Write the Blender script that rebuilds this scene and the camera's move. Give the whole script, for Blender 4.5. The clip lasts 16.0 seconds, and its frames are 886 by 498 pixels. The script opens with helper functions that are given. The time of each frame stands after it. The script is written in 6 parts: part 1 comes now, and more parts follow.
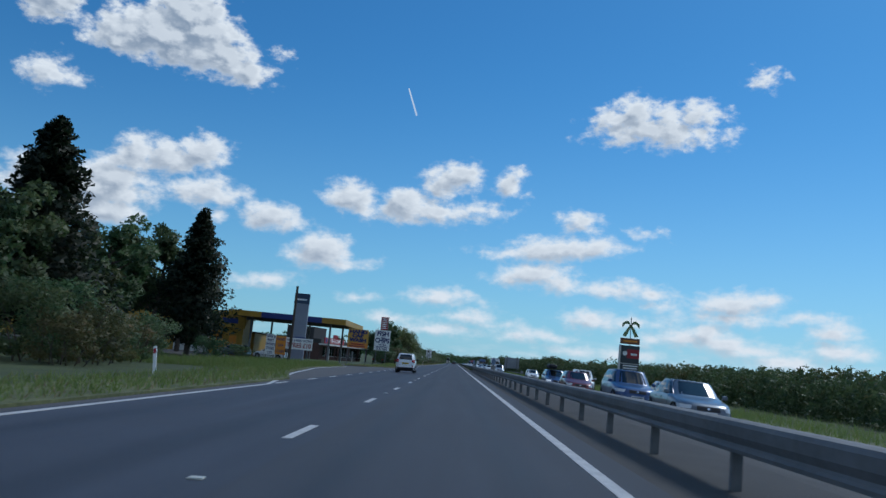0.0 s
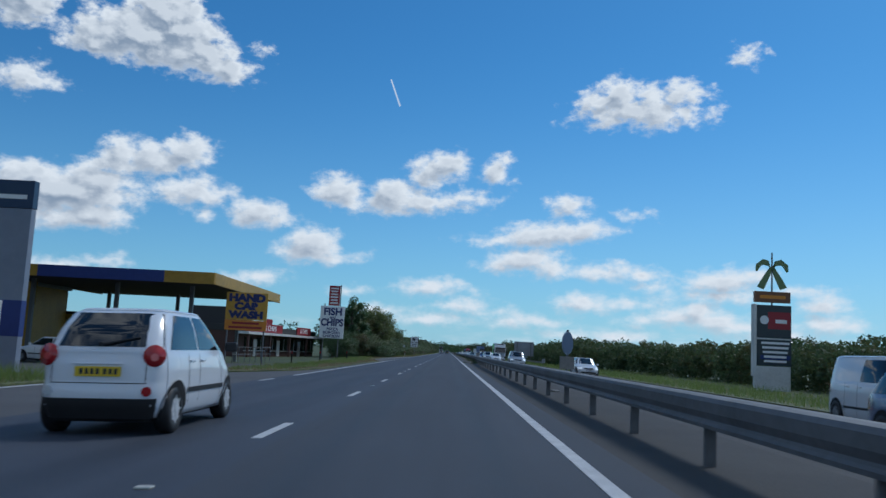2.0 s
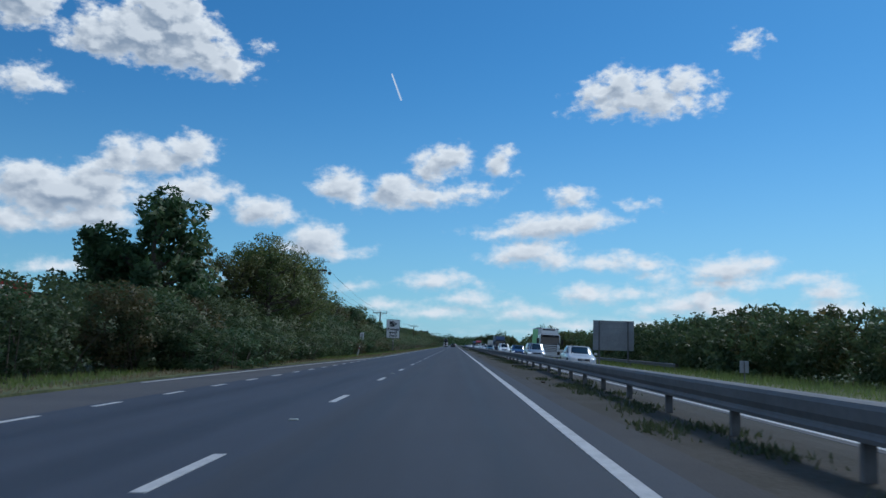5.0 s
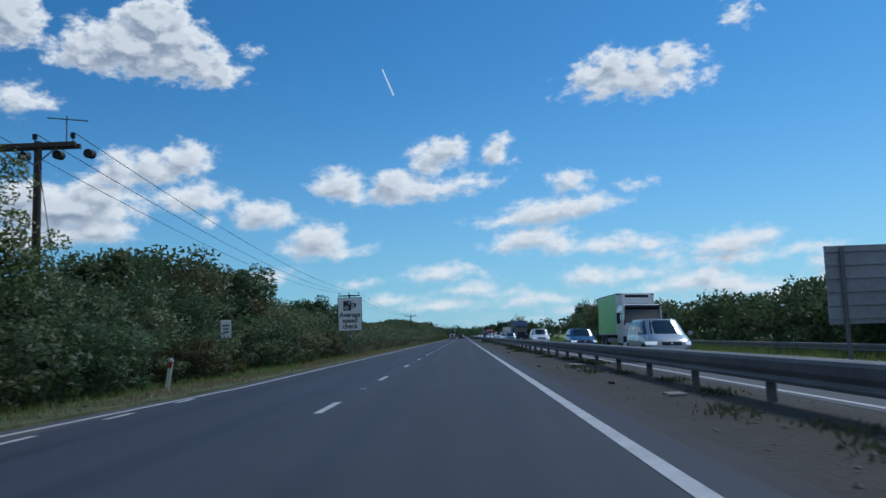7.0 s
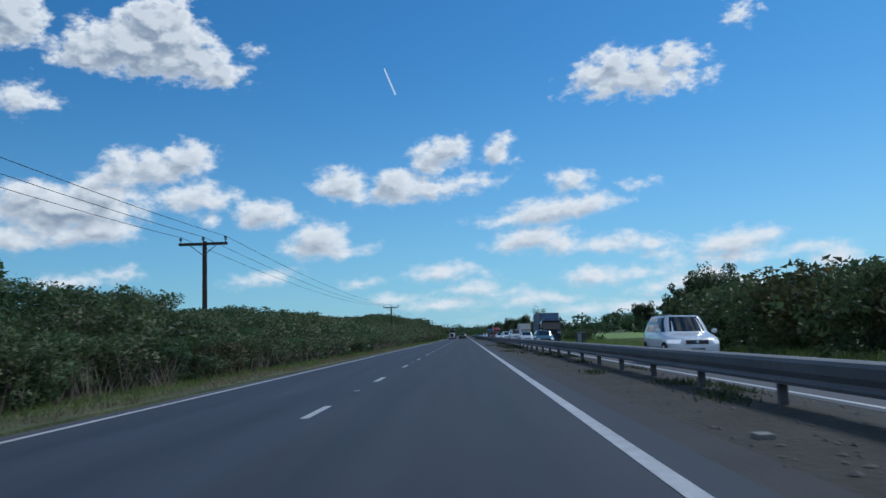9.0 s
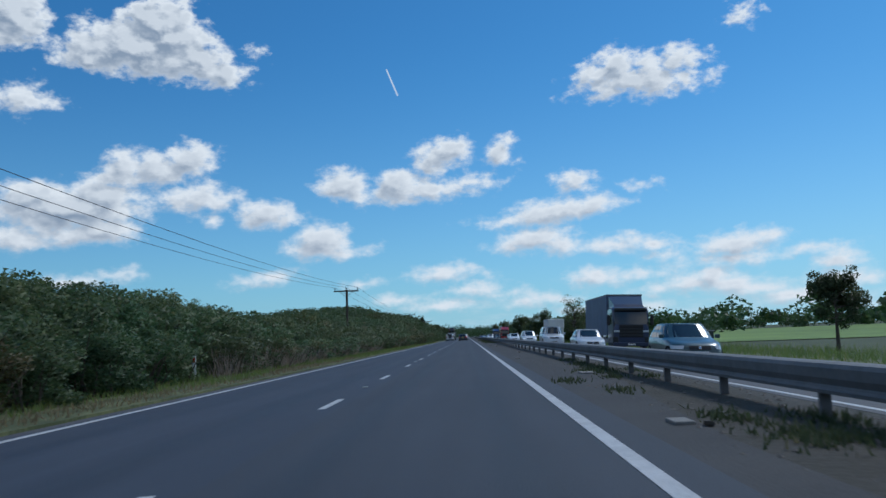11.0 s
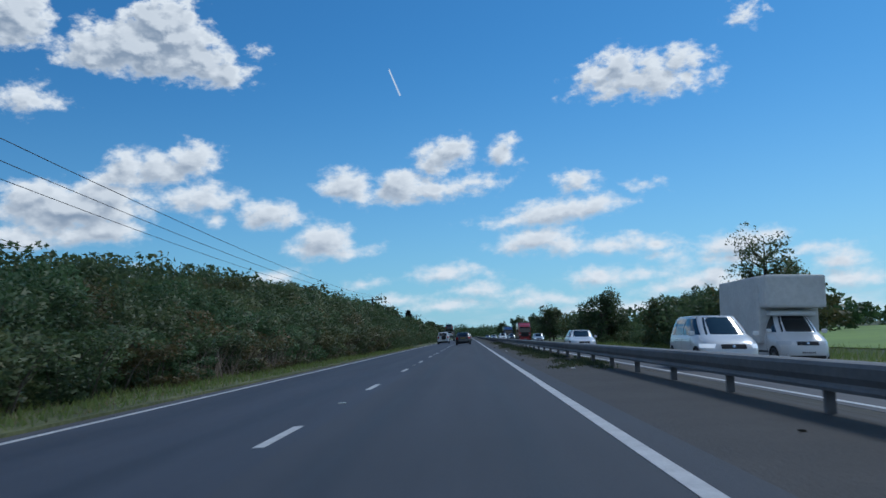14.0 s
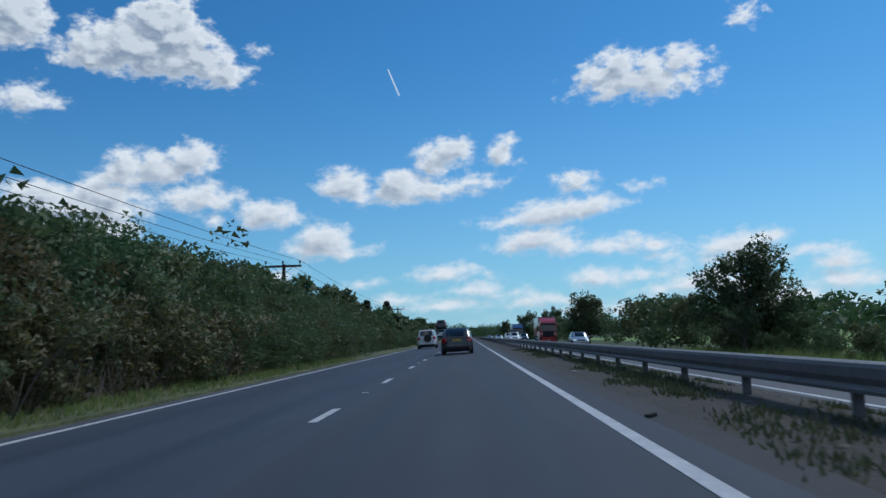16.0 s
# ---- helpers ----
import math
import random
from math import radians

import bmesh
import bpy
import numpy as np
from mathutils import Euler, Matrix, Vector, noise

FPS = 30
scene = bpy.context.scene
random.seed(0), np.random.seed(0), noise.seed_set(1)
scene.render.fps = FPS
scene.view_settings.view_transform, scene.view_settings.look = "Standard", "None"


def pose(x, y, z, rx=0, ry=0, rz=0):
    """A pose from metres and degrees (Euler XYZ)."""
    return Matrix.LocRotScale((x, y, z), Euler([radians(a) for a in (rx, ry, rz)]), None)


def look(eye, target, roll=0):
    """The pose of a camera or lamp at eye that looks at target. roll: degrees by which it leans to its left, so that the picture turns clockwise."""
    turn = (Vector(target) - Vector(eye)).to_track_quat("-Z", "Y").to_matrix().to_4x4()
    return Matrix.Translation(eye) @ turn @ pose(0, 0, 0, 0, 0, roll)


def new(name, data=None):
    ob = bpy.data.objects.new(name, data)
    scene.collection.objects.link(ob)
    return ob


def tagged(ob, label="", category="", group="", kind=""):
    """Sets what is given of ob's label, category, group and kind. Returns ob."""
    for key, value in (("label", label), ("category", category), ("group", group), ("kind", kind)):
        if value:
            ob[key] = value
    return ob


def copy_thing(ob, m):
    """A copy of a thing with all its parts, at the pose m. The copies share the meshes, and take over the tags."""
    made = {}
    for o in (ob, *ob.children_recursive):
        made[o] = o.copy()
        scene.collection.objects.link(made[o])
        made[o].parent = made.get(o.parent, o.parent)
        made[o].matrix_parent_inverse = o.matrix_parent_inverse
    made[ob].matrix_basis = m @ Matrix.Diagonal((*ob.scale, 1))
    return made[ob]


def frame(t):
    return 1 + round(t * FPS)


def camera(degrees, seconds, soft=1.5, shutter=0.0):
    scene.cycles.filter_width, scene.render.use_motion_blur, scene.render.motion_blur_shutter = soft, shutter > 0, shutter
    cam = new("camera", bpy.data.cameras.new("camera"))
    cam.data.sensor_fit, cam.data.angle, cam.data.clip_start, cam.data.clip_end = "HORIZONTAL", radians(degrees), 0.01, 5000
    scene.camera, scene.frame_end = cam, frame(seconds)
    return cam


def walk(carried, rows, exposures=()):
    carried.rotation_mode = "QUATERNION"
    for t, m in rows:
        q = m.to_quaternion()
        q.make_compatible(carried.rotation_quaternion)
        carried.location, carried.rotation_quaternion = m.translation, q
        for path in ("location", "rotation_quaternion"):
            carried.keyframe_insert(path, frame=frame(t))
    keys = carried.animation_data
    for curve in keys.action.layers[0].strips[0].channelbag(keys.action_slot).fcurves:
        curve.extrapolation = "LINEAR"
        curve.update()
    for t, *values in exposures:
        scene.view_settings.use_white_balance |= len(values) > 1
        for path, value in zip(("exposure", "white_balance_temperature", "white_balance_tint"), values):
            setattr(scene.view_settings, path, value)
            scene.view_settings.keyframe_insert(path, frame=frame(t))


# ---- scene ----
# ---------------------------------------------------------------- camera
cam = camera(55.9, 16.0, soft=1.5, shutter=0.08)
# seconds, x, y, height, yaw, pitch, roll
PATH = [
    (0.0, 1.899, -2.08, 0.913, 0.79, 7.67, -5.41), (0.5, 1.949, 11.46, 0.915, 0.55, 7.33, -5.76), (1.0, 2.069, 25.71, 0.919, 0.83, 7.31, -4.93),
    (1.5, 2.039, 38.79, 0.918, 0.72, 6.80, -2.10), (2.0, 2.129, 52.38, 0.920, 0.39, 6.99, -2.86), (2.5, 2.129, 67.01, 0.920, 0.70, 7.15, -3.37),
    (3.0, 2.099, 81.86, 0.919, 0.72, 7.05, -3.76), (3.5, 2.119, 95.57, 0.920, 0.67, 7.14, -3.70), (4.0, 2.099, 110.25, 0.919, 0.51, 6.99, -3.82),
    (6.5, 2.160, 172.75, 0.876, 1.43, 6.04, 2.08), (7.0, 2.140, 184.87, 0.876, 1.39, 5.99, 2.02), (7.5, 2.150, 198.79, 0.876, 1.73, 6.18, 0.47),
    (8.0, 2.190, 212.40, 0.877, 1.49, 5.87, 1.83), (8.5, 2.200, 226.20, 0.878, 1.59, 6.01, 1.99), (9.0, 2.200, 239.71, 0.878, 1.52, 5.95, 2.02),
    (11.5, 2.270, 304.69, 0.880, 1.75, 6.02, 1.81), (12.0, 2.230, 317.11, 0.879, 1.96, 5.99, 1.80), (12.5, 2.150, 329.96, 0.876, 1.79, 5.94, 1.66),
    (13.0, 2.110, 343.15, 0.875, 1.69, 5.91, 1.84), (13.5, 2.160, 355.30, 0.876, 1.73, 6.11, 1.94), (14.0, 2.130, 368.64, 0.875, 1.80, 6.02, 1.86),
    (14.5, 2.180, 380.60, 0.877, 1.66, 6.00, 2.24), (15.0, 2.100, 394.09, 0.875, 1.70, 5.98, 2.07), (15.5, 2.130, 406.90, 0.875, 1.75, 6.00, 1.99),
    (16.0, 2.020, 420.25, 0.872, 1.71, 6.02, 1.78),
]
walk(cam, [(t, pose(x, y, z, 90 + pitch, roll, yaw)) for t, x, y, z, yaw, pitch, roll in PATH],
     exposures=[(0.0, 0.0, 5600, 8), (16.0, 0.0, 5600, 8)])

# ---------------------------------------------------------------- sky, clouds and sun
CLOUD_LEAN = 1.86                # degrees by which the field of clouds leans to the left
SUN_EL, SUN_AZ = 46.0, 44.0      # degrees above the horizon, degrees to the right of the road's direction

world = bpy.data.worlds.new("sky")
scene.world = world
world.use_nodes = True
wn, wl = world.node_tree.nodes, world.node_tree.links
wn.clear()


def wmath(op, a, b=None, c=None, clamp=False):
    n = wn.new("ShaderNodeMath")
    n.operation, n.use_clamp = op, clamp
    for i, v in enumerate((a, b, c)):
        if v is None:
            continue
        if isinstance(v, (int, float)):
            n.inputs[i].default_value = v
        else:
            wl.new(v, n.inputs[i])
    return n.outputs[0]


def wvec(op, a, b=None, c=None):
    n = wn.new("ShaderNodeVectorMath")
    n.operation = op
    for i, v in enumerate((a, b, c)):
        if v is None:
            continue
        if isinstance(v, (tuple, list)):
            n.inputs[i].default_value = v
        else:
            wl.new(v, n.inputs[i])
    return n.outputs["Value"] if op in ("LENGTH", "DOT_PRODUCT") else n.outputs["Vector"]


def wmix(fac, a, b):
    n = wn.new("ShaderNodeMix")
    n.data_type = "RGBA"
    for i, v in ((0, fac), (6, a), (7, b)):
        if isinstance(v, (int, float)):
            n.inputs[i].default_value = v
        elif isinstance(v, (tuple, list)):
            n.inputs[i].default_value = (*v, 1)
        else:
            wl.new(v, n.inputs[i])
    return n.outputs[2]


def wramp(v, lo, hi):
    n = wn.new("ShaderNodeMapRange")
    n.interpolation_type = "SMOOTHSTEP"
    n.inputs[1].default_value, n.inputs[2].default_value = lo, hi
    wl.new(v, n.inputs[0])
    return n.outputs[0]


# each puff: compass angle from the road and height above the horizon of its middle, half width and half height, in degrees
PUFFS = []


def puff(az, el, w, h):
    PUFFS.append((az, el, w * 1.12 + 0.12, h * 1.15 + 0.12))


# cumulus ahead, from high on the left to low on the right
puff(-28.4, 21.1, 1.70, 1.58); puff(-19.6, 21.3, 2.52, 1.43); puff(-21.1, 19.7, 4.83, 1.46); puff(-23.7, 19.2, 2.50, 0.95); puff(-15.5, 18.3, 1.54, 0.84)
puff(-17.8, 18.9, 3.05, 1.15); puff(-18.9, 20.3, 2.47, 1.33); puff(-13.3, 19.9, 0.45, 0.21); puff(-27.9, 16.3, 1.32, 0.78); puff(-26.4, 15.9, 0.64, 0.25)
puff(-17.9, 12.8, 1.51, 0.98); puff(-19.9, 12.1, 2.18, 0.90); puff(-22.0, 12.6, 1.03, 0.74); puff(-22.5, 11.5, 1.70, 0.73); puff(-25.4, 9.6, 4.25, 1.29)
puff(-27.5, 10.3, 2.21, 0.93); puff(-23.6, 10.3, 2.01, 0.99); puff(-17.6, 10.2, 2.60, 0.78); puff(-23.1, 8.3, 1.69, 0.87); puff(-26.1, 8.0, 2.90, 0.64)
puff(-16.6, 8.7, 0.51, 0.36); puff(-28.3, 7.8, 1.86, 0.74); puff(-13.1, 8.9, 2.02, 0.74); puff(-13.8, 9.3, 0.93, 0.52); puff(-11.9, 8.6, 0.94, 0.45)
puff(-9.4, 7.1, 1.61, 0.99); puff(-10.0, 6.6, 1.91, 0.68); puff(-8.3, 6.2, 1.92, 0.31); puff(-6.4, 6.2, 0.70, 0.15); puff(-8.0, 10.8, 1.62, 0.84)
puff(-7.0, 10.1, 0.85, 0.53); puff(-3.9, 10.5, 1.88, 1.00); puff(-0.8, 12.6, 1.76, 0.84); puff(-1.8, 12.1, 1.25, 0.69); puff(0.0, 13.0, 0.98, 0.53)
puff(-2.6, 10.1, 3.72, 0.62); puff(1.2, 10.4, 1.49, 0.42); puff(-4.5, 9.9, 1.56, 0.46); puff(3.1, 12.3, 0.86, 0.61); puff(3.8, 13.0, 0.55, 0.46)
puff(2.5, 11.8, 0.62, 0.23); puff(4.3, 11.7, 0.23, 0.23); puff(8.2, 9.8, 1.30, 0.49); puff(7.6, 10.3, 0.61, 0.30); puff(12.5, 9.3, 0.81, 0.18)
puff(5.9, 7.9, 2.39, 0.76); puff(9.2, 8.3, 1.44, 0.60); puff(7.4, 8.1, 1.91, 0.68); puff(3.3, 7.6, 1.71, 0.27); puff(10.7, 8.4, 0.90, 0.22)
puff(5.2, 6.3, 2.39, 0.69); puff(3.4, 5.9, 1.47, 0.31); puff(7.2, 5.6, 1.68, 0.38); puff(6.7, 5.9, 1.15, 0.46); puff(10.6, 5.5, 1.72, 0.52)
puff(12.9, 5.4, 1.03, 0.44); puff(13.7, 4.5, 1.02, 0.36); puff(18.2, 4.8, 2.50, 0.62); puff(19.3, 5.1, 1.54, 0.48); puff(16.8, 4.5, 1.62, 0.35)
puff(15.7, 4.8, 0.71, 0.21); puff(22.8, 4.1, 1.75, 0.26); puff(24.0, 3.2, 1.21, 0.51); puff(24.5, 2.0, 1.88, 0.50); puff(-1.4, 4.4, 2.02, 0.46)
puff(-0.2, 4.5, 1.01, 0.39); puff(0.9, 3.2, 1.70, 0.39); puff(-6.8, 4.1, 1.00, 0.19); puff(-12.9, 4.8, 1.34, 0.37); puff(-14.4, 4.5, 1.33, 0.26)
puff(1.7, 4.1, 0.46, 0.15); puff(9.0, 3.4, 1.65, 0.53); puff(8.2, 3.2, 1.13, 0.30); puff(11.6, 3.4, 1.11, 0.29); puff(13.2, 3.4, 0.95, 0.22)
puff(16.4, 2.9, 1.55, 0.63); puff(15.1, 2.5, 1.78, 0.50); puff(17.6, 2.2, 2.08, 0.49); puff(19.3, 1.9, 2.04, 0.41); puff(12.9, 2.2, 1.60, 0.29)
puff(4.7, 2.1, 2.22, 0.34); puff(6.6, 2.1, 0.99, 0.23); puff(3.2, 2.8, 1.15, 0.19); puff(12.4, 16.2, 3.52, 0.85); puff(11.6, 17.5, 1.34, 0.78)
puff(14.0, 17.0, 1.46, 0.63); puff(15.7, 17.1, 1.65, 0.69); puff(14.2, 15.6, 2.85, 0.56); puff(10.5, 16.8, 1.73, 0.65); puff(16.2, 15.7, 1.22, 0.41)
puff(10.8, 15.5, 1.43, 0.33); puff(17.8, 3.9, 3.13, 0.28); puff(21.2, 1.2, 2.64, 0.46); puff(-22.8, 5.3, 1.48, 0.30); puff(-25.5, 5.0, 2.26, 0.32)
puff(11.4, 1.2, 2.20, 0.29); puff(-1.5, 2.2, 2.70, 0.31); puff(-4.6, 2.8, 1.70, 0.23); puff(8.4, 1.2, 2.25, 0.30); puff(20.1, 19.2, 0.74, 0.38)

tc = wn.new("ShaderNodeTexCoord")
sep = wn.new("ShaderNodeSeparateXYZ")
leaned = wn.new("ShaderNodeVectorRotate")
leaned.rotation_type = "Y_AXIS"
leaned.inputs["Angle"].default_value = radians(CLOUD_LEAN)
wl.new(tc.outputs["Generated"], leaned.inputs["Vector"])
wl.new(leaned.outputs[0], sep.inputs[0])
azim = wmath("MULTIPLY", wmath("ARCTAN2", sep.outputs[0], sep.outputs[1]), 57.2958)
elev = wmath("MULTIPLY", wmath("ARCSINE", sep.outputs[2]), 57.2958)
comb = wn.new("ShaderNodeCombineXYZ")
wl.new(azim, comb.inputs[0]); wl.new(elev, comb.inputs[1])
SKYPOS = comb.outputs[0]


def cloud_density(p, detail, rough=0.55, blend=0.28):
    """How deep in cloud, in degrees, the direction p is: over 0 inside."""
    def noise_of(scale, fine_, rough_, stretch=(1.0, 1.5, 1.0)):
        n = wn.new("ShaderNodeTexNoise")
        n.inputs["Scale"].default_value, n.inputs["Detail"].default_value, n.inputs["Roughness"].default_value = scale, fine_, rough_
        wl.new(wvec("MULTIPLY", p, stretch), n.inputs["Vector"])
        return n
    warp = noise_of(0.6, 3, 0.5)
    q = wvec("ADD", p, wvec("MULTIPLY", wvec("SUBTRACT", warp.outputs["Color"], (0.5, 0.5, 0.5)), (1.3, 0.8, 0)))
    d = None
    for az, el, w, h in PUFFS:
        v = wvec("MULTIPLY_ADD", q, (1 / w, 1 / h, 0), (-az / w, -el / h, 0))
        s = wmath("MULTIPLY_ADD", wvec("LENGTH", v), -h, h)
        d = s if d is None else wmath("SMOOTH_MAX", d, s, blend)
    height = wn.new("ShaderNodeSeparateXYZ")
    wl.new(p, height.inputs[0])
    amp = wmath("ADD", 0.75, wmath("MULTIPLY", height.outputs[1], 0.085))
    fine = noise_of(0.8, detail, rough).outputs[0]
    lumps = wmath("MULTIPLY", wmath("SUBTRACT", fine, 0.49), wmath("MULTIPLY", amp, 1.15))
    body = wmath("ADD", wmath("MAXIMUM", d, -1.7), lumps)
    # broken cloud far off, low over the horizon
    far = wmath("SUBTRACT", noise_of(0.36, min(detail, 4), 0.55, (0.6, 2.4, 1.0)).outputs[0], 0.475)
    far = wmath("MULTIPLY", far, wmath("SUBTRACT", 1.0, wmath("DIVIDE", height.outputs[1], 6.0), clamp=True))
    # the same broken cumulus over the rest of the sky, behind and to the sides
    turned = wn.new("ShaderNodeSeparateXYZ")
    wl.new(p, turned.inputs[0])
    aside = wramp(wmath("ABSOLUTE", turned.outputs[0]), 38, 50)
    rest = wmath("SUBTRACT", noise_of(0.11, min(detail, 5), 0.55, (0.7, 1.3, 1.0)).outputs[0], 0.50)
    rest = wmath("SUBTRACT", wmath("MULTIPLY", wmath("MULTIPLY", rest, aside), 9.0), wmath("MULTIPLY", wmath("SUBTRACT", 1.0, aside), 2.0))
    far = wmath("SUBTRACT", wmath("MULTIPLY", far, 2.0), wmath("DIVIDE", wmath("MAXIMUM", height.outputs[1], 0.0), 7.0, clamp=True))
    return wmath("MAXIMUM", wmath("MAXIMUM", body, rest), far)


dens = cloud_density(SKYPOS, 7, 0.58)
here = cloud_density(SKYPOS, 3.5, 0.5)
towards_sun = cloud_density(wvec("ADD", SKYPOS, (0.45, 0.6, 0)), 3.0, 0.5)
cover = wmath("POWER", wramp(dens, -0.26, 0.60), 1.2)
lit = wramp(wmath("SUBTRACT", here, towards_sun), -0.60, 0.65)
thick = wramp(here, -0.05, 1.15)
shade = wmath("SUBTRACT", wmath("ADD", 0.62, wmath("MULTIPLY", lit, 0.75)), wmath("MULTIPLY", thick, 0.62))
shade = wmath("ADD", shade, wmath("MULTIPLY", wmath("SUBTRACT", dens, here), 0.5), clamp=True)
cloud_col = wmix(shade, (0.37, 0.44, 0.53), (1.10, 1.09, 1.05))

# vapour trail
tr = wvec("SUBTRACT", SKYPOS, (-4.05, 17.5, 0))
along = wvec("DOT_PRODUCT", tr, (0.36, -0.933, 0))
across = wmath("ABSOLUTE", wvec("DOT_PRODUCT", tr, (0.933, 0.36, 0)))
width = wmath("ADD", 0.08, wmath("MULTIPLY", along, 0.02))
trail = wmath("MULTIPLY", wmath("LESS_THAN", wmath("ABSOLUTE", along), 0.95), wmath("SUBTRACT", 1.0, wmath("DIVIDE", across, width), clamp=True))
trail = wmath("MULTIPLY", trail, wmath("SUBTRACT", 0.85, wmath("MULTIPLY", along, 0.15)))

sky = wn.new("ShaderNodeTexSky")
sky.sky_type = "NISHITA"
sky.sun_disc = False
sky.sun_elevation, sky.sun_rotation = radians(SUN_EL), radians(SUN_AZ)
sky.air_density, sky.dust_density, sky.ozone_density = 1.0, 0.35, 2.2
SKY, CLOUD = 0.072, 0.70
bg_sky = wn.new("ShaderNodeBackground")
deep = wvec("MULTIPLY", sky.outputs[0], (0.40, 0.87, 1.13))
hazy = wmath("POWER", wmath("SUBTRACT", 1.0, wmath("DIVIDE", wmath("ABSOLUTE", elev), 24.0), clamp=True), 2.6)
sunward = wramp(azim, -20.0, 40.0)
deep = wmix(wmath("MULTIPLY", hazy, wmath("ADD", 0.54, wmath("MULTIPLY", sunward, 0.22))), deep, (6.0, 8.7, 10.0))
wl.new(deep, bg_sky.inputs[0]); bg_sky.inputs[1].default_value = SKY
bg_cloud = wn.new("ShaderNodeBackground")
wl.new(cloud_col, bg_cloud.inputs[0]); bg_cloud.inputs[1].default_value = CLOUD
mixer = wn.new("ShaderNodeMixShader")
above = wramp(elev, -0.5, 0.5)
wl.new(wmath("MULTIPLY", wmath("MAXIMUM", cover, trail), above), mixer.inputs[0])
wl.new(bg_sky.outputs[0], mixer.inputs[1]); wl.new(bg_cloud.outputs[0], mixer.inputs[2])
wout = wn.new("ShaderNodeOutputWorld")
wl.new(mixer.outputs[0], wout.inputs[0])

sun = new("sun", bpy.data.lights.new("sun", "SUN"))
sun.data.energy, sun.data.angle, sun.data.color = 1.5, radians(13.0), (1.0, 0.93, 0.82)
sun.matrix_world = look((0, 0, 60), (-math.sin(radians(SUN_AZ)), -math.cos(radians(SUN_AZ)), 60 - math.tan(radians(SUN_EL))))

# ---------------------------------------------------------------- materials


def mat(name, color, rough=0.7, metal=0.0, vary=0.0, scale=8.0, bump=0.0, color2=None, big=0.0, big_scale=0.6, per_object=0.0, coat=0.0, spec=0.5):
    """A surface with grain (vary, scale), blotches (big, big_scale), relief and a spread from piece to piece."""
    m = bpy.data.materials.new(name)
    m.use_nodes = True
    n, l = m.node_tree.nodes, m.node_tree.links
    b = n["Principled BSDF"]
    b.inputs["Roughness"].default_value, b.inputs["Metallic"].default_value = rough, metal
    b.inputs["Coat Weight"].default_value = coat
    b.inputs["Coat Roughness"].default_value = 0.05
    b.inputs["Specular IOR Level"].default_value = spec
    b.inputs["Base Color"].default_value = (*color, 1)
    if vary or big or per_object or bump:
        pos = n.new("ShaderNodeTexCoord").outputs["Object"]
        g = n.new("ShaderNodeTexNoise")
        g.inputs["Scale"].default_value, g.inputs["Detail"].default_value = scale, 6
        l.new(pos, g.inputs["Vector"])
        c2 = color2 or tuple(v * 0.55 for v in color)

        def mixed(fac, lo, hi, a, bcol):
            mr = n.new("ShaderNodeMapRange")
            mr.inputs[1].default_value, mr.inputs[2].default_value, mr.inputs[4].default_value = lo, hi, 1.0
            l.new(fac, mr.inputs[0])
            return mr.outputs[0]
        mx = n.new("ShaderNodeMix"); mx.data_type = "RGBA"
        mul = n.new("ShaderNodeMath"); mul.operation = "MULTIPLY"
        l.new(mixed(g.outputs[0], 0.35, 0.68, None, None), mul.inputs[0]); mul.inputs[1].default_value = vary
        fac = mul.outputs[0]
        if big:
            g2 = n.new("ShaderNodeTexNoise")
            g2.inputs["Scale"].default_value, g2.inputs["Detail"].default_value = big_scale, 4
            l.new(pos, g2.inputs["Vector"])
            m2 = n.new("ShaderNodeMath"); m2.operation = "MULTIPLY_ADD"; m2.use_clamp = True
            l.new(mixed(g2.outputs[0], 0.38, 0.66, None, None), m2.inputs[0]); m2.inputs[1].default_value = big
            l.new(fac, m2.inputs[2]); fac = m2.outputs[0]
        l.new(fac, mx.inputs[0])
        mx.inputs[6].default_value, mx.inputs[7].default_value = (*color, 1), (*c2, 1)
        out = mx.outputs[2]
        if per_object:
            info = n.new("ShaderNodeObjectInfo")
            hs = n.new("ShaderNodeHueSaturation")
            mm = n.new("ShaderNodeMapRange")
            mm.inputs[3].default_value, mm.inputs[4].default_value = 1 - per_object, 1 + per_object
            l.new(info.outputs["Random"], mm.inputs[0]); l.new(mm.outputs[0], hs.inputs["Value"]); l.new(out, hs.inputs["Color"])
            out = hs.outputs[0]
        l.new(out, b.inputs["Base Color"])
        if bump:
            bp = n.new("ShaderNodeBump")
            bp.inputs["Strength"].default_value = bump
            bp.inputs["Distance"].default_value = 0.02
            l.new(g.outputs[0], bp.inputs["Height"]); l.new(bp.outputs[0], b.inputs["Normal"])
    return m


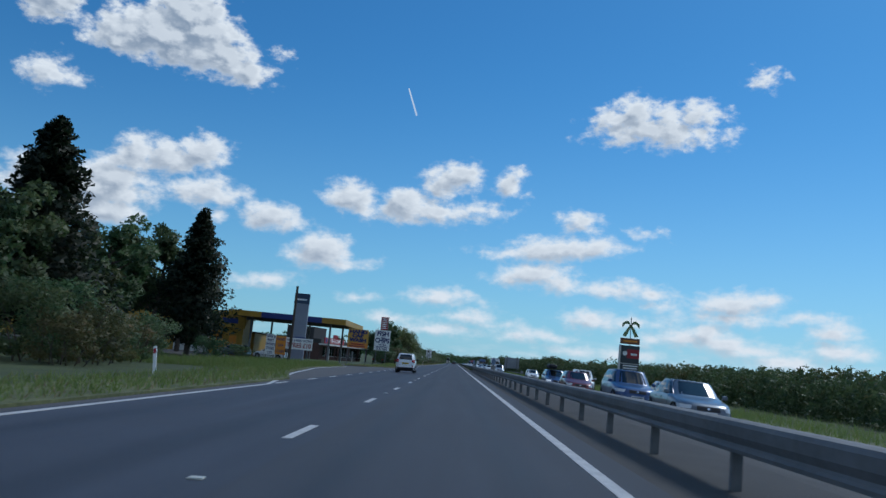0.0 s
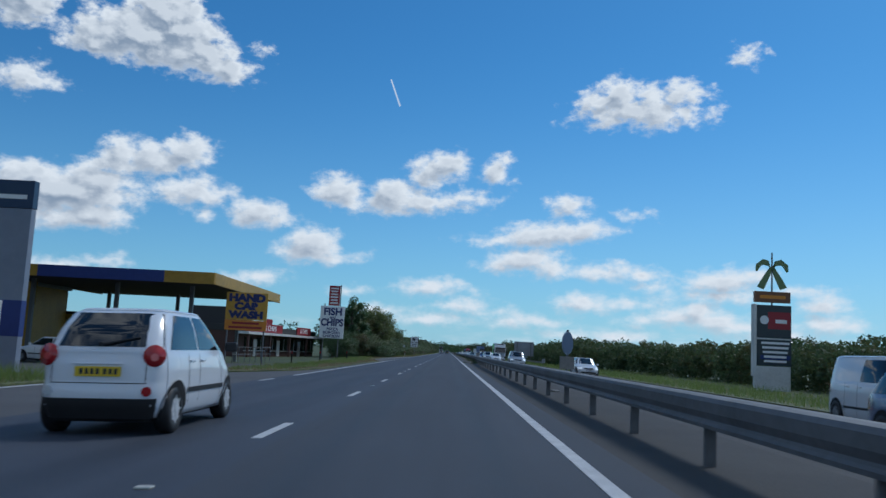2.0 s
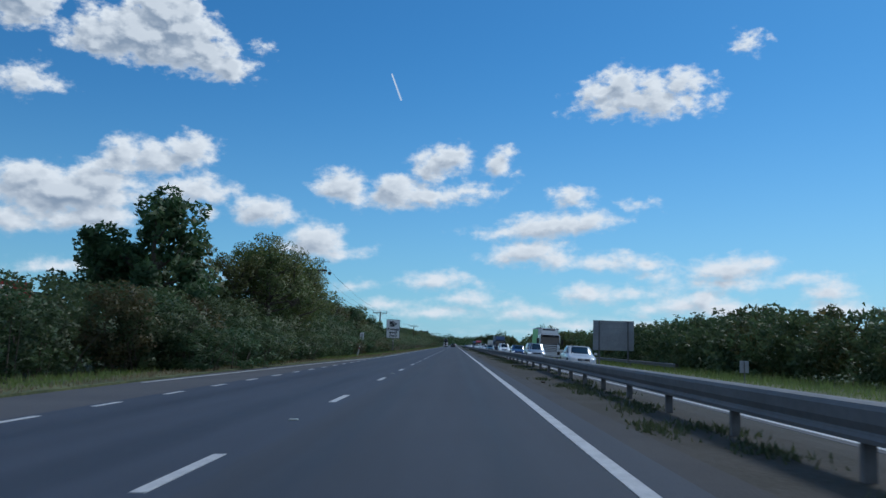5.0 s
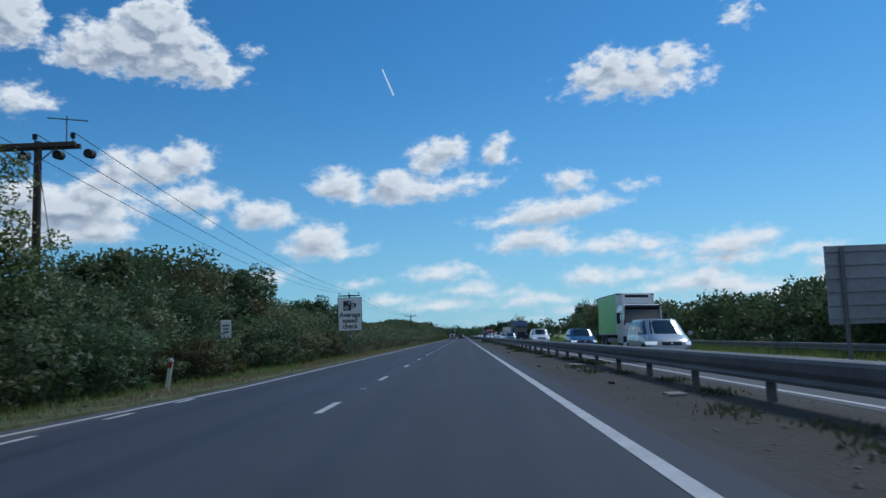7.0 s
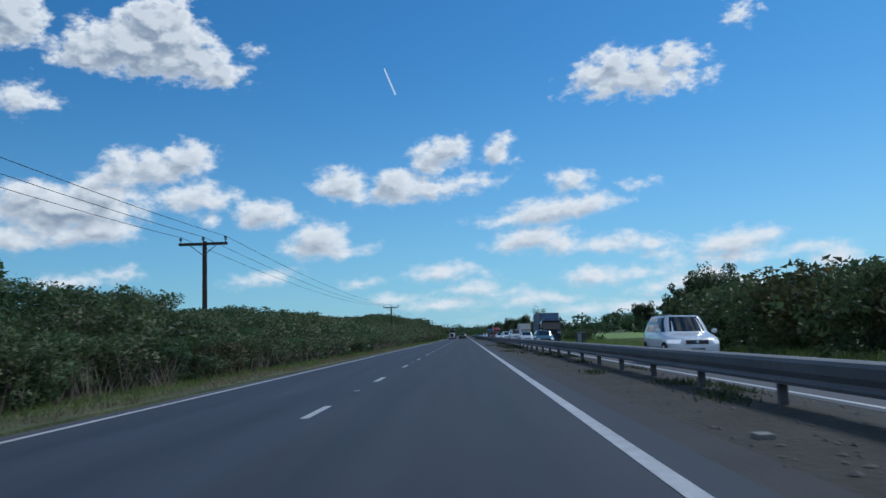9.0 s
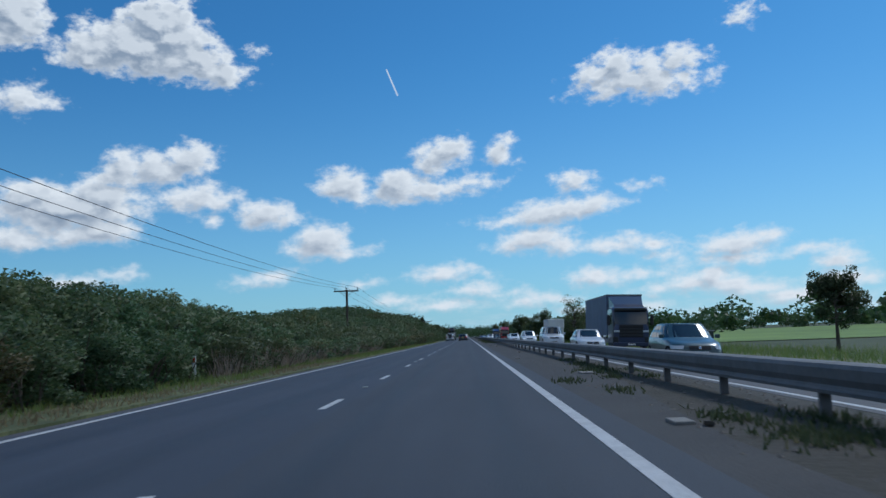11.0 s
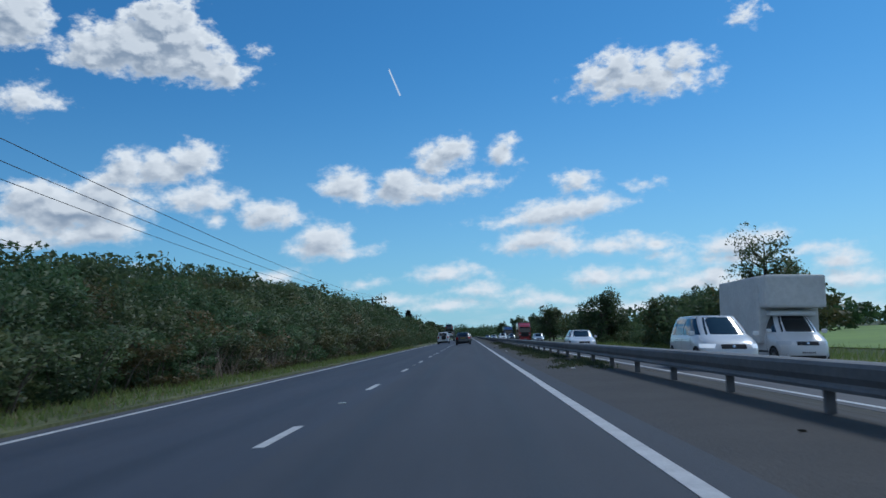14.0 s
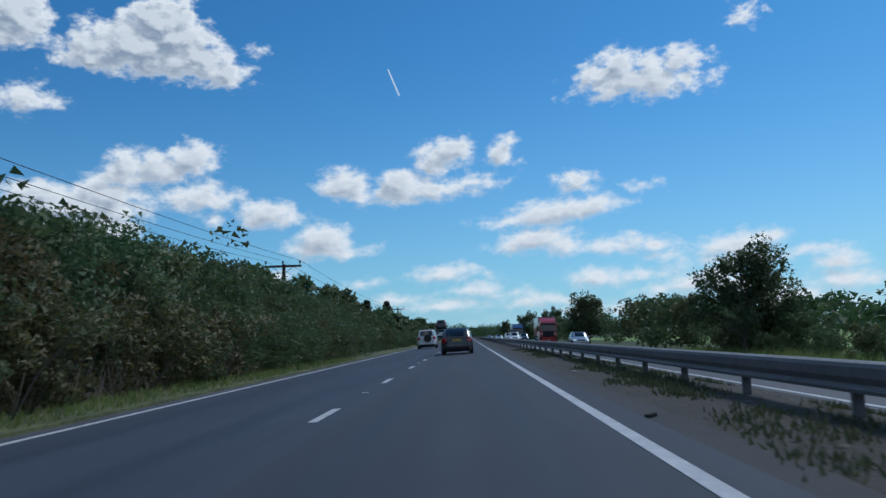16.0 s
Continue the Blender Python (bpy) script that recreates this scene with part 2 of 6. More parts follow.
def foliage(name, a, b_, c, spread=0.25):
    """Leaves: colour from leaf to leaf between a and b_, some of colour c, a little light coming through."""
    m = bpy.data.materials.new(name)
    m.use_nodes = True
    n, l = m.node_tree.nodes, m.node_tree.links
    b = n["Principled BSDF"]
    b.inputs["Roughness"].default_value = 0.52
    b.inputs["Specular IOR Level"].default_value = 0.32
    geo, info = n.new("ShaderNodeNewGeometry"), n.new("ShaderNodeObjectInfo")
    ramp = n.new("ShaderNodeValToRGB")
    ramp.color_ramp.elements[0].color, ramp.color_ramp.elements[1].color = (*a, 1), (*b_, 1)
    e = ramp.color_ramp.elements.new(0.93); e.color = (*b_, 1)
    ramp.color_ramp.elements[2].color = (*c, 1)
    l.new(geo.outputs["Random Per Island"], ramp.inputs[0])
    hs = n.new("ShaderNodeHueSaturation")
    v = n.new("ShaderNodeMapRange"); v.inputs[3].default_value, v.inputs[4].default_value = 1 - spread, 1 + spread
    h = n.new("ShaderNodeMapRange"); h.inputs[3].default_value, h.inputs[4].default_value = 0.455, 0.52
    mul = n.new("ShaderNodeMath"); mul.operation = "FRACT"
    m7 = n.new("ShaderNodeMath"); m7.operation = "MULTIPLY"; m7.inputs[1].default_value = 7.31
    l.new(info.outputs["Random"], v.inputs[0]); l.new(info.outputs["Random"], m7.inputs[0]); l.new(m7.outputs[0], mul.inputs[0]); l.new(mul.outputs[0], h.inputs[0])
    l.new(v.outputs[0], hs.inputs["Value"]); l.new(h.outputs[0], hs.inputs["Hue"]); l.new(ramp.outputs[0], hs.inputs["Color"])
    l.new(hs.outputs[0], b.inputs["Base Color"])
    t = n.new("ShaderNodeBsdfTranslucent")
    l.new(hs.outputs[0], t.inputs[0])
    mx = n.new("ShaderNodeMixShader"); mx.inputs[0].default_value = 0.42
    l.new(b.outputs[0], mx.inputs[1]); l.new(t.outputs[0], mx.inputs[2])
    l.new(mx.outputs[0], n["Material Output"].inputs[0])
    return m


def asphalt(name, left, right, seam, tracks, rough=0.78):
    """Road surface: left and right of the seam (x) two mixes, darker polished wheel tracks, stone grain."""
    m = mat(name, (0.05, 0.05, 0.055), rough, spec=0.4)
    n, l = m.node_tree.nodes, m.node_tree.links
    b = n["Principled BSDF"]
    tc_ = n.new("ShaderNodeTexCoord")
    sp = n.new("ShaderNodeSeparateXYZ"); l.new(tc_.outputs["Object"], sp.inputs[0])
    wob = n.new("ShaderNodeTexNoise"); wob.inputs["Scale"].default_value = 0.7; wob.inputs["Detail"].default_value = 5
    l.new(tc_.outputs["Object"], wob.inputs["Vector"])

    def mth(op, a, b2, clamp=False):
        k = n.new("ShaderNodeMath"); k.operation, k.use_clamp = op, clamp
        for i, val in enumerate((a, b2)):
            if isinstance(val, (int, float)):
                k.inputs[i].default_value = val
            else:
                l.new(val, k.inputs[i])
        return k.outputs[0]
    xx = mth("ADD", sp.outputs[0], mth("MULTIPLY", mth("SUBTRACT", wob.outputs[0], 0.5), 0.16))
    side = mth("MULTIPLY", mth("SUBTRACT", xx, seam - 0.03), 16.0, True)
    mx = n.new("ShaderNodeMix"); mx.data_type = "RGBA"
    l.new(side, mx.inputs[0]); mx.inputs[6].default_value, mx.inputs[7].default_value = (*left, 1), (*right, 1)
    col = mx.outputs[2]
    dark = None
    for c, w in tracks:
        k = mth("SUBTRACT", 1.0, mth("DIVIDE", mth("ABSOLUTE", mth("SUBTRACT", xx, c), 0), w), True)
        dark = k if dark is None else mth("MAXIMUM", dark, k)
    stretch = n.new("ShaderNodeMapping"); stretch.inputs["Scale"].default_value = (1.2, 0.05, 1)
    l.new(tc_.outputs["Object"], stretch.inputs[0])
    streak = n.new("ShaderNodeTexNoise"); streak.inputs["Scale"].default_value = 2.0; streak.inputs["Detail"].default_value = 5
    l.new(stretch.outputs[0], streak.inputs["Vector"])
    grain = n.new("ShaderNodeTexNoise"); grain.inputs["Scale"].default_value = 55; grain.inputs["Detail"].default_value = 4
    l.new(tc_.outputs["Object"], grain.inputs["Vector"])
    patch = n.new("ShaderNodeTexNoise"); patch.inputs["Scale"].default_value = 0.35; patch.inputs["Detail"].default_value = 6
    l.new(tc_.outputs["Object"], patch.inputs["Vector"])
    gain = mth("ADD", 0.42, mth("ADD", mth("MULTIPLY", streak.outputs[0], 0.6), mth("ADD", mth("MULTIPLY", grain.outputs[0], 0.3), mth("MULTIPLY", patch.outputs[0], 0.25))))
    gain = mth("MULTIPLY", gain, mth("SUBTRACT", 1.0, mth("MULTIPLY", dark, 0.3)))
    sc = n.new("ShaderNodeVectorMath"); sc.operation = "SCALE"
    l.new(col, sc.inputs[0]); l.new(gain, sc.inputs["Scale"])
    l.new(sc.outputs[0], b.inputs["Base Color"])
    l.new(mth("SUBTRACT", rough, mth("MULTIPLY", dark, 0.12)), b.inputs["Roughness"])
    bp = n.new("ShaderNodeBump"); bp.inputs["Strength"].default_value = 0.35; bp.inputs["Distance"].default_value = 0.01
    l.new(grain.outputs[0], bp.inputs["Height"]); l.new(bp.outputs[0], b.inputs["Normal"])
    return m


M = {}
M["road"] = asphalt("asphalt carriageway", (0.047, 0.058, 0.082), (0.048, 0.056, 0.073), 0.28, ((-2.75, 0.5), (-0.95, 0.5), (0.95, 0.35), (2.6, 0.35)))
M["road_far"] = asphalt("asphalt opposite carriageway", (0.085, 0.087, 0.095), (0.075, 0.078, 0.086), 11.6, ((9.0, 0.4), (10.6, 0.4), (12.6, 0.4), (14.2, 0.4)))
M["slip"] = mat("old grey asphalt of the side road", (0.10, 0.10, 0.105), 0.85, vary=0.5, scale=40, bump=0.3, big=0.5, big_scale=0.4, color2=(0.065, 0.065, 0.07))
M["hardstrip"] = mat("dusty median tarmac", (0.060, 0.058, 0.058), 0.9, vary=0.5, scale=30, bump=0.4, big=0.6, big_scale=0.7, color2=(0.040, 0.039, 0.041))
M["soil"] = mat("dry soil and dust of the median", (0.066, 0.060, 0.052), 0.95, vary=0.7, scale=14, bump=0.8, big=0.7, big_scale=0.8, color2=(0.042, 0.038, 0.028))
M["paint"] = mat("white thermoplastic road paint", (0.62, 0.62, 0.62), 0.6, vary=0.35, scale=25, bump=0.2, big=0.35, big_scale=3, color2=(0.33, 0.33, 0.34))
M["grass"] = mat("rough grass", (0.075, 0.10, 0.030), 0.9, vary=0.8, scale=5, bump=0.8, big=0.7, big_scale=0.25, color2=(0.045, 0.062, 0.018))
M["verge"] = mat("mown verge with dry patches", (0.175, 0.185, 0.075), 0.9, vary=0.8, scale=7, bump=0.8, big=0.7, big_scale=0.5, color2=(0.070, 0.085, 0.030))
M["blades"] = foliage("grass blades", (0.13, 0.195, 0.050), (0.20, 0.265, 0.080), (0.34, 0.30, 0.15), 0.1)
M["straw"] = foliage("dead pale stalks", (0.26, 0.22, 0.16), (0.38, 0.34, 0.26), (0.18, 0.15, 0.09), 0.1)
M["leaf"] = foliage("hedge leaves", (0.050, 0.098, 0.042), (0.100, 0.160, 0.070), (0.150, 0.165, 0.075), 0.25)
M["leaf_tree"] = foliage("tree leaves", (0.045, 0.088, 0.036), (0.090, 0.145, 0.060), (0.130, 0.145, 0.060), 0.2)
# yellow-green leaves, lighter than the other trees': sunlight put into the colour
M["leaf_sunny"] = foliage("thin yellow-green leaves in sunlit tone", (0.070, 0.115, 0.035), (0.140, 0.190, 0.060), (0.22, 0.22, 0.07), 0.2)
M["leaf_rust"] = foliage("browning leaves", (0.080, 0.098, 0.040), (0.13, 0.125, 0.050), (0.19, 0.135, 0.055), 0.25)
M["needle"] = foliage("conifer needles", (0.010, 0.022, 0.012), (0.024, 0.040, 0.020), (0.035, 0.045, 0.02), 0.15)
M["bark"] = mat("grey-brown bark", (0.11, 0.09, 0.07), 0.9, vary=0.7, scale=18, bump=0.8)
M["galv"] = mat("weathered galvanised steel", (0.19, 0.195, 0.205), 0.75, 0.15, vary=0.5, scale=12, big=0.6, big_scale=1.2, color2=(0.13, 0.135, 0.14), bump=0.1)
M["wood_pole"] = mat("creosoted timber pole", (0.075, 0.058, 0.045), 0.85, vary=0.6, scale=20, bump=0.4)
M["black"] = mat("black rubber and plastic", (0.018, 0.018, 0.02), 0.6, vary=0.3, scale=20)
# also colours the flat sheets that stand for shade in wheel arches and bays
M["dark"] = mat("dark underside", (0.012, 0.012, 0.014), 0.9)
M["glass"] = mat("tinted vehicle glass", (0.012, 0.016, 0.020), 0.04, spec=0.9)
M["steel_grey"] = mat("grey painted metal", (0.23, 0.24, 0.25), 0.55, 0.3, vary=0.3, scale=8, big=0.3)
M["sign_white"] = mat("white sign face", (0.86, 0.86, 0.86), 0.45, vary=0.15, scale=6, big=0.2, color2=(0.60, 0.61, 0.62))
M["sign_black"] = mat("black sign lettering", (0.02, 0.022, 0.03), 0.5)
M["sign_blue"] = mat("navy lettering", (0.02, 0.03, 0.14), 0.5)
M["sign_red"] = mat("red sign face", (0.32, 0.025, 0.035), 0.5, vary=0.2, scale=8)
M["sign_back"] = mat("grey back of a road sign", (0.36, 0.38, 0.41), 0.6, 0.2, vary=0.3, scale=6, big=0.4)
M["sign_orange"] = mat("orange sign face", (0.72, 0.27, 0.03), 0.5, vary=0.2, scale=5)
M["sign_yellow"] = mat("yellow painted fascia", (0.46, 0.27, 0.03), 0.5, vary=0.3, scale=4, big=0.4)
M["blue_panel"] = mat("blue fascia panel", (0.025, 0.045, 0.20), 0.5, vary=0.25, scale=4)
M["brick"] = mat("dark red brickwork", (0.10, 0.05, 0.042), 0.85, vary=0.5, scale=25, bump=0.4, big=0.4)
M["felt"] = mat("dark roofing felt", (0.05, 0.05, 0.052), 0.9, vary=0.4, scale=10)
M["render_white"] = mat("white rendered wall", (0.72, 0.72, 0.70), 0.8, vary=0.25, scale=8, big=0.3)
M["chrome"] = mat("bright metal trim", (0.65, 0.66, 0.68), 0.2, 1.0)
M["plate_y"] = mat("yellow number plate", (0.78, 0.55, 0.03), 0.4)
M["plate_w"] = mat("white number plate", (0.75, 0.75, 0.75), 0.4)
M["lamp_red"] = mat("red lamp lens", (0.42, 0.012, 0.015), 0.12, coat=0.6)
M["lamp_rose"] = mat("pale red lamp lens", (0.62, 0.10, 0.10), 0.15, coat=0.6)
M["lamp_clear"] = mat("clear headlamp lens", (0.62, 0.65, 0.68), 0.1, coat=0.6)
M["concrete"] = mat("grey concrete", (0.30, 0.29, 0.27), 0.85, vary=0.4, scale=12, bump=0.3, big=0.4)
M["stud"] = mat("road stud", (0.55, 0.55, 0.5), 0.3)


def car_paint(name, c, flake=0.0):
    return mat("vehicle paint " + name, c, 0.32 if flake else 0.28, flake, vary=0.06, scale=3, coat=0.7)


# ---------------------------------------------------------------- building blocks


CROSSFALL = 0.0325               # both carriageways fall away from the central reservation
LEAN = math.degrees(math.atan(CROSSFALL))


def level(x):
    """The height of the ground across the road: our side falls to the left, the far side lies lower and falls to the right."""
    if x <= 3.85:
        return -CROSSFALL * (4.9 - max(x, -22.0))
    if x <= 7.65:
        return float(np.interp(x, (3.85, 4.6, 5.9, 7.65), (-0.034, -0.02, -0.005, -0.319)))
    return -0.319 - CROSSFALL * (min(x, 19.0) - 7.65)


def raised(x):
    """How far things beyond the road stand over its level, continued from our side."""
    return CROSSFALL * (x - 4.9)


def mesh_from(name, verts, faces, material, smooth=False):
    me = bpy.data.meshes.new(name)
    me.from_pydata([tuple(v) for v in verts], [], faces)
    me.materials.append(material)
    if smooth:
        me.polygons.foreach_set("use_smooth", [True] * len(me.polygons))
    me.update()
    return me


def mesh_of_arrays(name, co, corners, material, normals=None):
    """A mesh of equal faces: co holds the corners of face after face."""
    n = len(co)
    me = bpy.data.meshes.new(name)
    me.vertices.add(n); me.loops.add(n); me.polygons.add(n // corners)
    me.vertices.foreach_set("co", np.ascontiguousarray(co, np.float32).ravel())
    me.loops.foreach_set("vertex_index", np.arange(n, dtype=np.int32))
    me.polygons.foreach_set("loop_start", np.arange(0, n, corners, dtype=np.int32))
    me.materials.append(material)
    me.update(calc_edges=True)
    if normals is not None:
        me.normals_split_custom_set_from_vertices(normals)
    return me


def child(name, me, parent, label="", m=None):
    ob = new(name, me)
    ob.parent = parent
    if m is not None:
        ob.matrix_basis = m
    if label:
        tagged(ob, label)
    return ob


def part(name, bm, material, parent, label="", smooth=False, m=None):
    me = bpy.data.meshes.new(name)
    bmesh.ops.recalc_face_normals(bm, faces=bm.faces)
    bm.to_mesh(me)
    bm.free()
    me.materials.append(material)
    if smooth:
        me.polygons.foreach_set("use_smooth", [True] * len(me.polygons))
    return child(name, me, parent, label, m)


def solid(name, bm, material, label, category, kind="", group="", smooth=False):
    ob = part(name, bm, material, None, "", smooth)
    return tagged(ob, label, category, group, kind)


def thing(name, m, label, category, group="", kind="", grounded=True):
    ob = new(name)
    ob.empty_display_size = 0.3
    ob.matrix_basis = Matrix.Translation((0, 0, level(m.translation.x) if grounded else 0)) @ m
    return tagged(ob, label, category, group, kind)


def box(x0, x1, y0, y1, z0, z1, bevel=0.0, bm=None, seg=2):
    b = bmesh.new()
    bmesh.ops.create_cube(b, size=1.0)
    for v in b.verts:
        v.co = Vector(((x0 + x1) / 2 + v.co.x * (x1 - x0), (y0 + y1) / 2 + v.co.y * (y1 - y0), (z0 + z1) / 2 + v.co.z * (z1 - z0)))
    if bevel:
        bmesh.ops.bevel(b, geom=list(b.edges), offset=bevel, segments=seg, affect="EDGES", profile=0.5)
    if bm is None:
        return b
    return join(bm, b)


def join(bm, other):
    me = bpy.data.meshes.new("tmp")
    other.to_mesh(me)
    other.free()
    bm.from_mesh(me)
    bpy.data.meshes.remove(me)
    return bm


def tube(p0, p1, r0, r1=None, n=8, bm=None):
    b = bm or bmesh.new()
    r1 = r0 if r1 is None else r1
    p0, p1 = Vector(p0), Vector(p1)
    q = (p1 - p0).to_track_quat("Z", "Y")
    rings = []
    for p, r in ((p0, r0), (p1, r1)):
        rings.append([b.verts.new(p + q @ Vector((r * math.cos(2 * math.pi * k / n), r * math.sin(2 * math.pi * k / n), 0))) for k in range(n)])
    for k in range(n):
        b.faces.new((rings[0][k], rings[0][(k + 1) % n], rings[1][(k + 1) % n], rings[1][k]))
    b.faces.new(rings[0][::-1]); b.faces.new(rings[1])
    return b


def disc(c, axis, r, depth, n=24, bm=None):
    a = Vector(axis).normalized() * depth / 2
    return tube(Vector(c) - a, Vector(c) + a, r, r, n, bm)


def slab(lefts, rights, ys, z0, z1, cols=1):
    """A sheet with thickness between two lines along the road, following the fall of the ground."""
    rows_ = []
    for xl, xr, y in zip(lefts, rights, ys):
        xs = [xl + (xr - xl) * k / cols for k in range(cols + 1)]
        rows_.append([(x, y, level(x) + z1) for x in xs] + [(x, y, level(x) + z0) for x in reversed(xs)])
    return loft(rows_, True)


def loft(rings, closed=False, caps=True):
    b = bmesh.new()
    rows = [[b.verts.new(p) for p in r] for r in rings]
    for r, s in zip(rows, rows[1:]):
        n = len(r)
        for i in range(n if closed else n - 1):
            b.faces.new((r[i], r[(i + 1) % n], s[(i + 1) % n], s[i]))
    if caps:
        b.faces.new(rows[0][::-1]); b.faces.new(rows[-1])
    return b


def lettering(text, size, parent, material, m, name="lettering", squeeze=1.0, bold=0.0):
    """Letters of the built-in font, turned into a mesh; m places their middle, reading along local x, up local y."""
    cu = bpy.data.curves.new("text", "FONT")
    cu.body, cu.size, cu.align_x, cu.align_y = text, size, "CENTER", "CENTER"
    cu.extrude, cu.offset = 0.004, bold
    tmp = bpy.data.objects.new("text", cu)
    scene.collection.objects.link(tmp)
    me = bpy.data.meshes.new_from_object(tmp.evaluated_get(bpy.context.evaluated_depsgraph_get()))
    bpy.data.objects.remove(tmp)
    bpy.data.curves.remove(cu)
    me.materials.clear(); me.materials.append(material)
    me.transform(Matrix.Diagonal((squeeze, 1, 1, 1)))
    return child(name, me, parent, "", m)


UPRIGHT = pose(0, 0, 0, 90, 0, 0)       # lettering that faces the oncoming camera (towards -y)
# ---------------------------------------------------------------- ground, roads and markings
FAR = 1500.0


def strip(name, left, right, y0, y1, z0, z1, material, label, category, step=None, cols=1):
    """A strip of ground between the lines left(y) and right(y)."""
    n = max(2, int((y1 - y0) / step) + 1) if step else 2
    ys = [y0 + (y1 - y0) * k / (n - 1) for k in range(n)]
    return solid(name, slab([left(y) for y in ys], [right(y) for y in ys], ys, z0, z1, cols), material, label, category, "structure")


def lerp_table(rows):
    return lambda y: float(np.interp(y, [r[0] for r in rows], [r[1] for r in rows]))


def const(v):
    return lambda y: v


# the ground: one sheet to the horizon, with gentle rises far off
gv, gf = [], []
gx = [-4500, -2500, -1200, -600, -300, -150, -80, -45, -22, -12, -4, 3.85, 4.6, 5.9, 7.65, 19, 30, 45, 80, 150, 300, 600, 1200, 2500, 4500]
gy = [-4500, -2000, -800, -300, -100, 0, 60, 120, 180, 240, 300, 360, 420, 480, 540, 620, 760, 1000, 1500, 2500, 4500]
for y in gy:
    for x in gx:
        rise = max(0, abs(x - 5) - 60) * 0.012 * (0.6 + 0.4 * math.sin(x * 0.004 + y * 0.003)) if abs(x) < 2600 else 20
        gv.append((x, y, level(x) - 0.06 + min(rise, 22)))
for j in range(len(gy) - 1):
    for i in range(len(gx) - 1):
        a = j * len(gx) + i
        gf.append((a, a + 1, a + 1 + len(gx), a + len(gx)))
tagged(new("ground", mesh_from("ground", gv, gf, M["grass"], True)), "rough green grassland and fields reaching the horizon", "ground", "", "structure")

# a green field beyond the far verge, its sunlight put into the brighter colour
fx, fy = np.linspace(27, 300, 14), np.linspace(385, 660, 12)
def ground_z(x, y):
    rows_ = [float(np.interp(x, gx, [gv[j * len(gx) + i][2] for i in range(len(gx))])) for j in range(len(gy))]
    return float(np.interp(y, gy, rows_))
fv = [(x, y, ground_z(x, y) + 0.08) for y in fy for x in fx]
ff = [(j * 14 + i, j * 14 + i + 1, (j + 1) * 14 + i + 1, (j + 1) * 14 + i) for j in range(11) for i in range(13)]
M["pasture"] = mat("green pasture brightened as if sunlit", (0.21, 0.32, 0.055), 0.9, vary=0.4, scale=0.8, big=0.5, big_scale=0.03, color2=(0.12, 0.19, 0.04), bump=0.3)
tagged(new("field", mesh_from("field", fv, ff, M["pasture"], True)), "green pasture brightened as if sunlit field beyond the hedges", "field", "", "structure")

# the opposite carriageway's edges, its edge line and the middles of its lanes
FAR_IN, FAR_OUT, FAR_LINE, LANE_A, LANE_B = 7.65, 15.75, 7.95, 9.8, 13.4

# our carriageway
outer = lerp_table([(-80, -4.25), (30, -4.3), (40, -6.3), (60, -8.5), (84, -8.5), (92, -4.9), (98, -4.3), (132, -4.3), (145, -6.6), (172, -6.6), (192, -5.4), (206, -4.3), (2000, -4.3)])
road = strip("road", const(-4.0), const(3.85), -120, FAR, -0.3, 0.0, M["road"], "dark worn asphalt dual carriageway with two lanes", "road")
strip("slip_road", lambda y: outer(y) if outer(y) < -4.02 else -4.02, const(-4.0), -120, FAR, -0.3, -0.004, M["slip"], "grey asphalt edge, lay-by and junction mouth beside the carriageway", "road", 2.0)
side_road = strip("side_road", const(-60), const(-8.4), 80, 108, -0.3, -0.008, M["slip"], "grey asphalt forecourt and side road by the tyre garage", "road", None, 12)
strip("median_strip", const(3.85), const(FAR_IN), -120, 128, -0.3, -0.004, M["hardstrip"], "dusty brown tarmac of the central reservation", "median", None, 8)
strip("median_soil", const(3.85), const(FAR_IN), 128, FAR, -0.3, -0.006, M["soil"], "dry soil and rubble of the central reservation", "median", None, 8)
strip("median_edge", const(3.85), lerp_table([(128, 4.3), (150, 4.25), (176, 4.05), (214, 4.15), (250, 4.25), (300, 4.4), (322, 6.4), (388, 6.4), (398, 4.5), (412, 4.2), (1500, 4.3)]), 128, FAR, -0.28, -0.001, M["hardstrip"], "dusty tarmac edge of the central reservation", "median", 3.0, 4)
far_road = strip("opposite_road", const(FAR_IN), const(FAR_OUT), -120, FAR, -0.3, 0.0, M["road_far"], "grey asphalt of the opposite carriageway", "road")
strip("verge_left", lambda y: outer(y) - (2.6 if y < 160 else 2.4), outer, -120, 79, -0.3, 0.05, M["verge"], "grass verge with dry patches beside the road", "verge", 2.0)
strip("verge_left", lambda y: outer(y) - 2.4, outer, 87, FAR, -0.3, 0.05, M["verge"], "mown grass verge below the hedge", "verge", 2.0)
strip("verge_right", const(FAR_OUT), const(19), -120, FAR, -0.3, 0.05, M["verge"], "rough grass verge beyond the opposite carriageway", "verge")

# painted markings
dash_me = mesh_from("dash", *(lambda b: ([v.co.copy() for v in b.verts], [[v.index for v in f.verts] for f in b.faces]))(box(-0.06, 0.06, -1, 1, -0.02, 0.006)), M["paint"])
short_me = mesh_from("dash", *(lambda b: ([v.co.copy() for v in b.verts], [[v.index for v in f.verts] for f in b.faces]))(box(-0.06, 0.06, -0.55, 0.55, -0.02, 0.006)), M["paint"])
for k in range(-8, 110):
    child("dash", dash_me, road, "", pose(0, 9 * k, level(0), 0, -LEAN))
for k in range(-5, 60):
    child("dash", dash_me, far_road, "", pose(11.6, 9 * k + 3, level(11.6), 0, LEAN))
stud_b = box(-0.06, 0.06, -0.05, 0.05, 0, 0.018, 0.006)
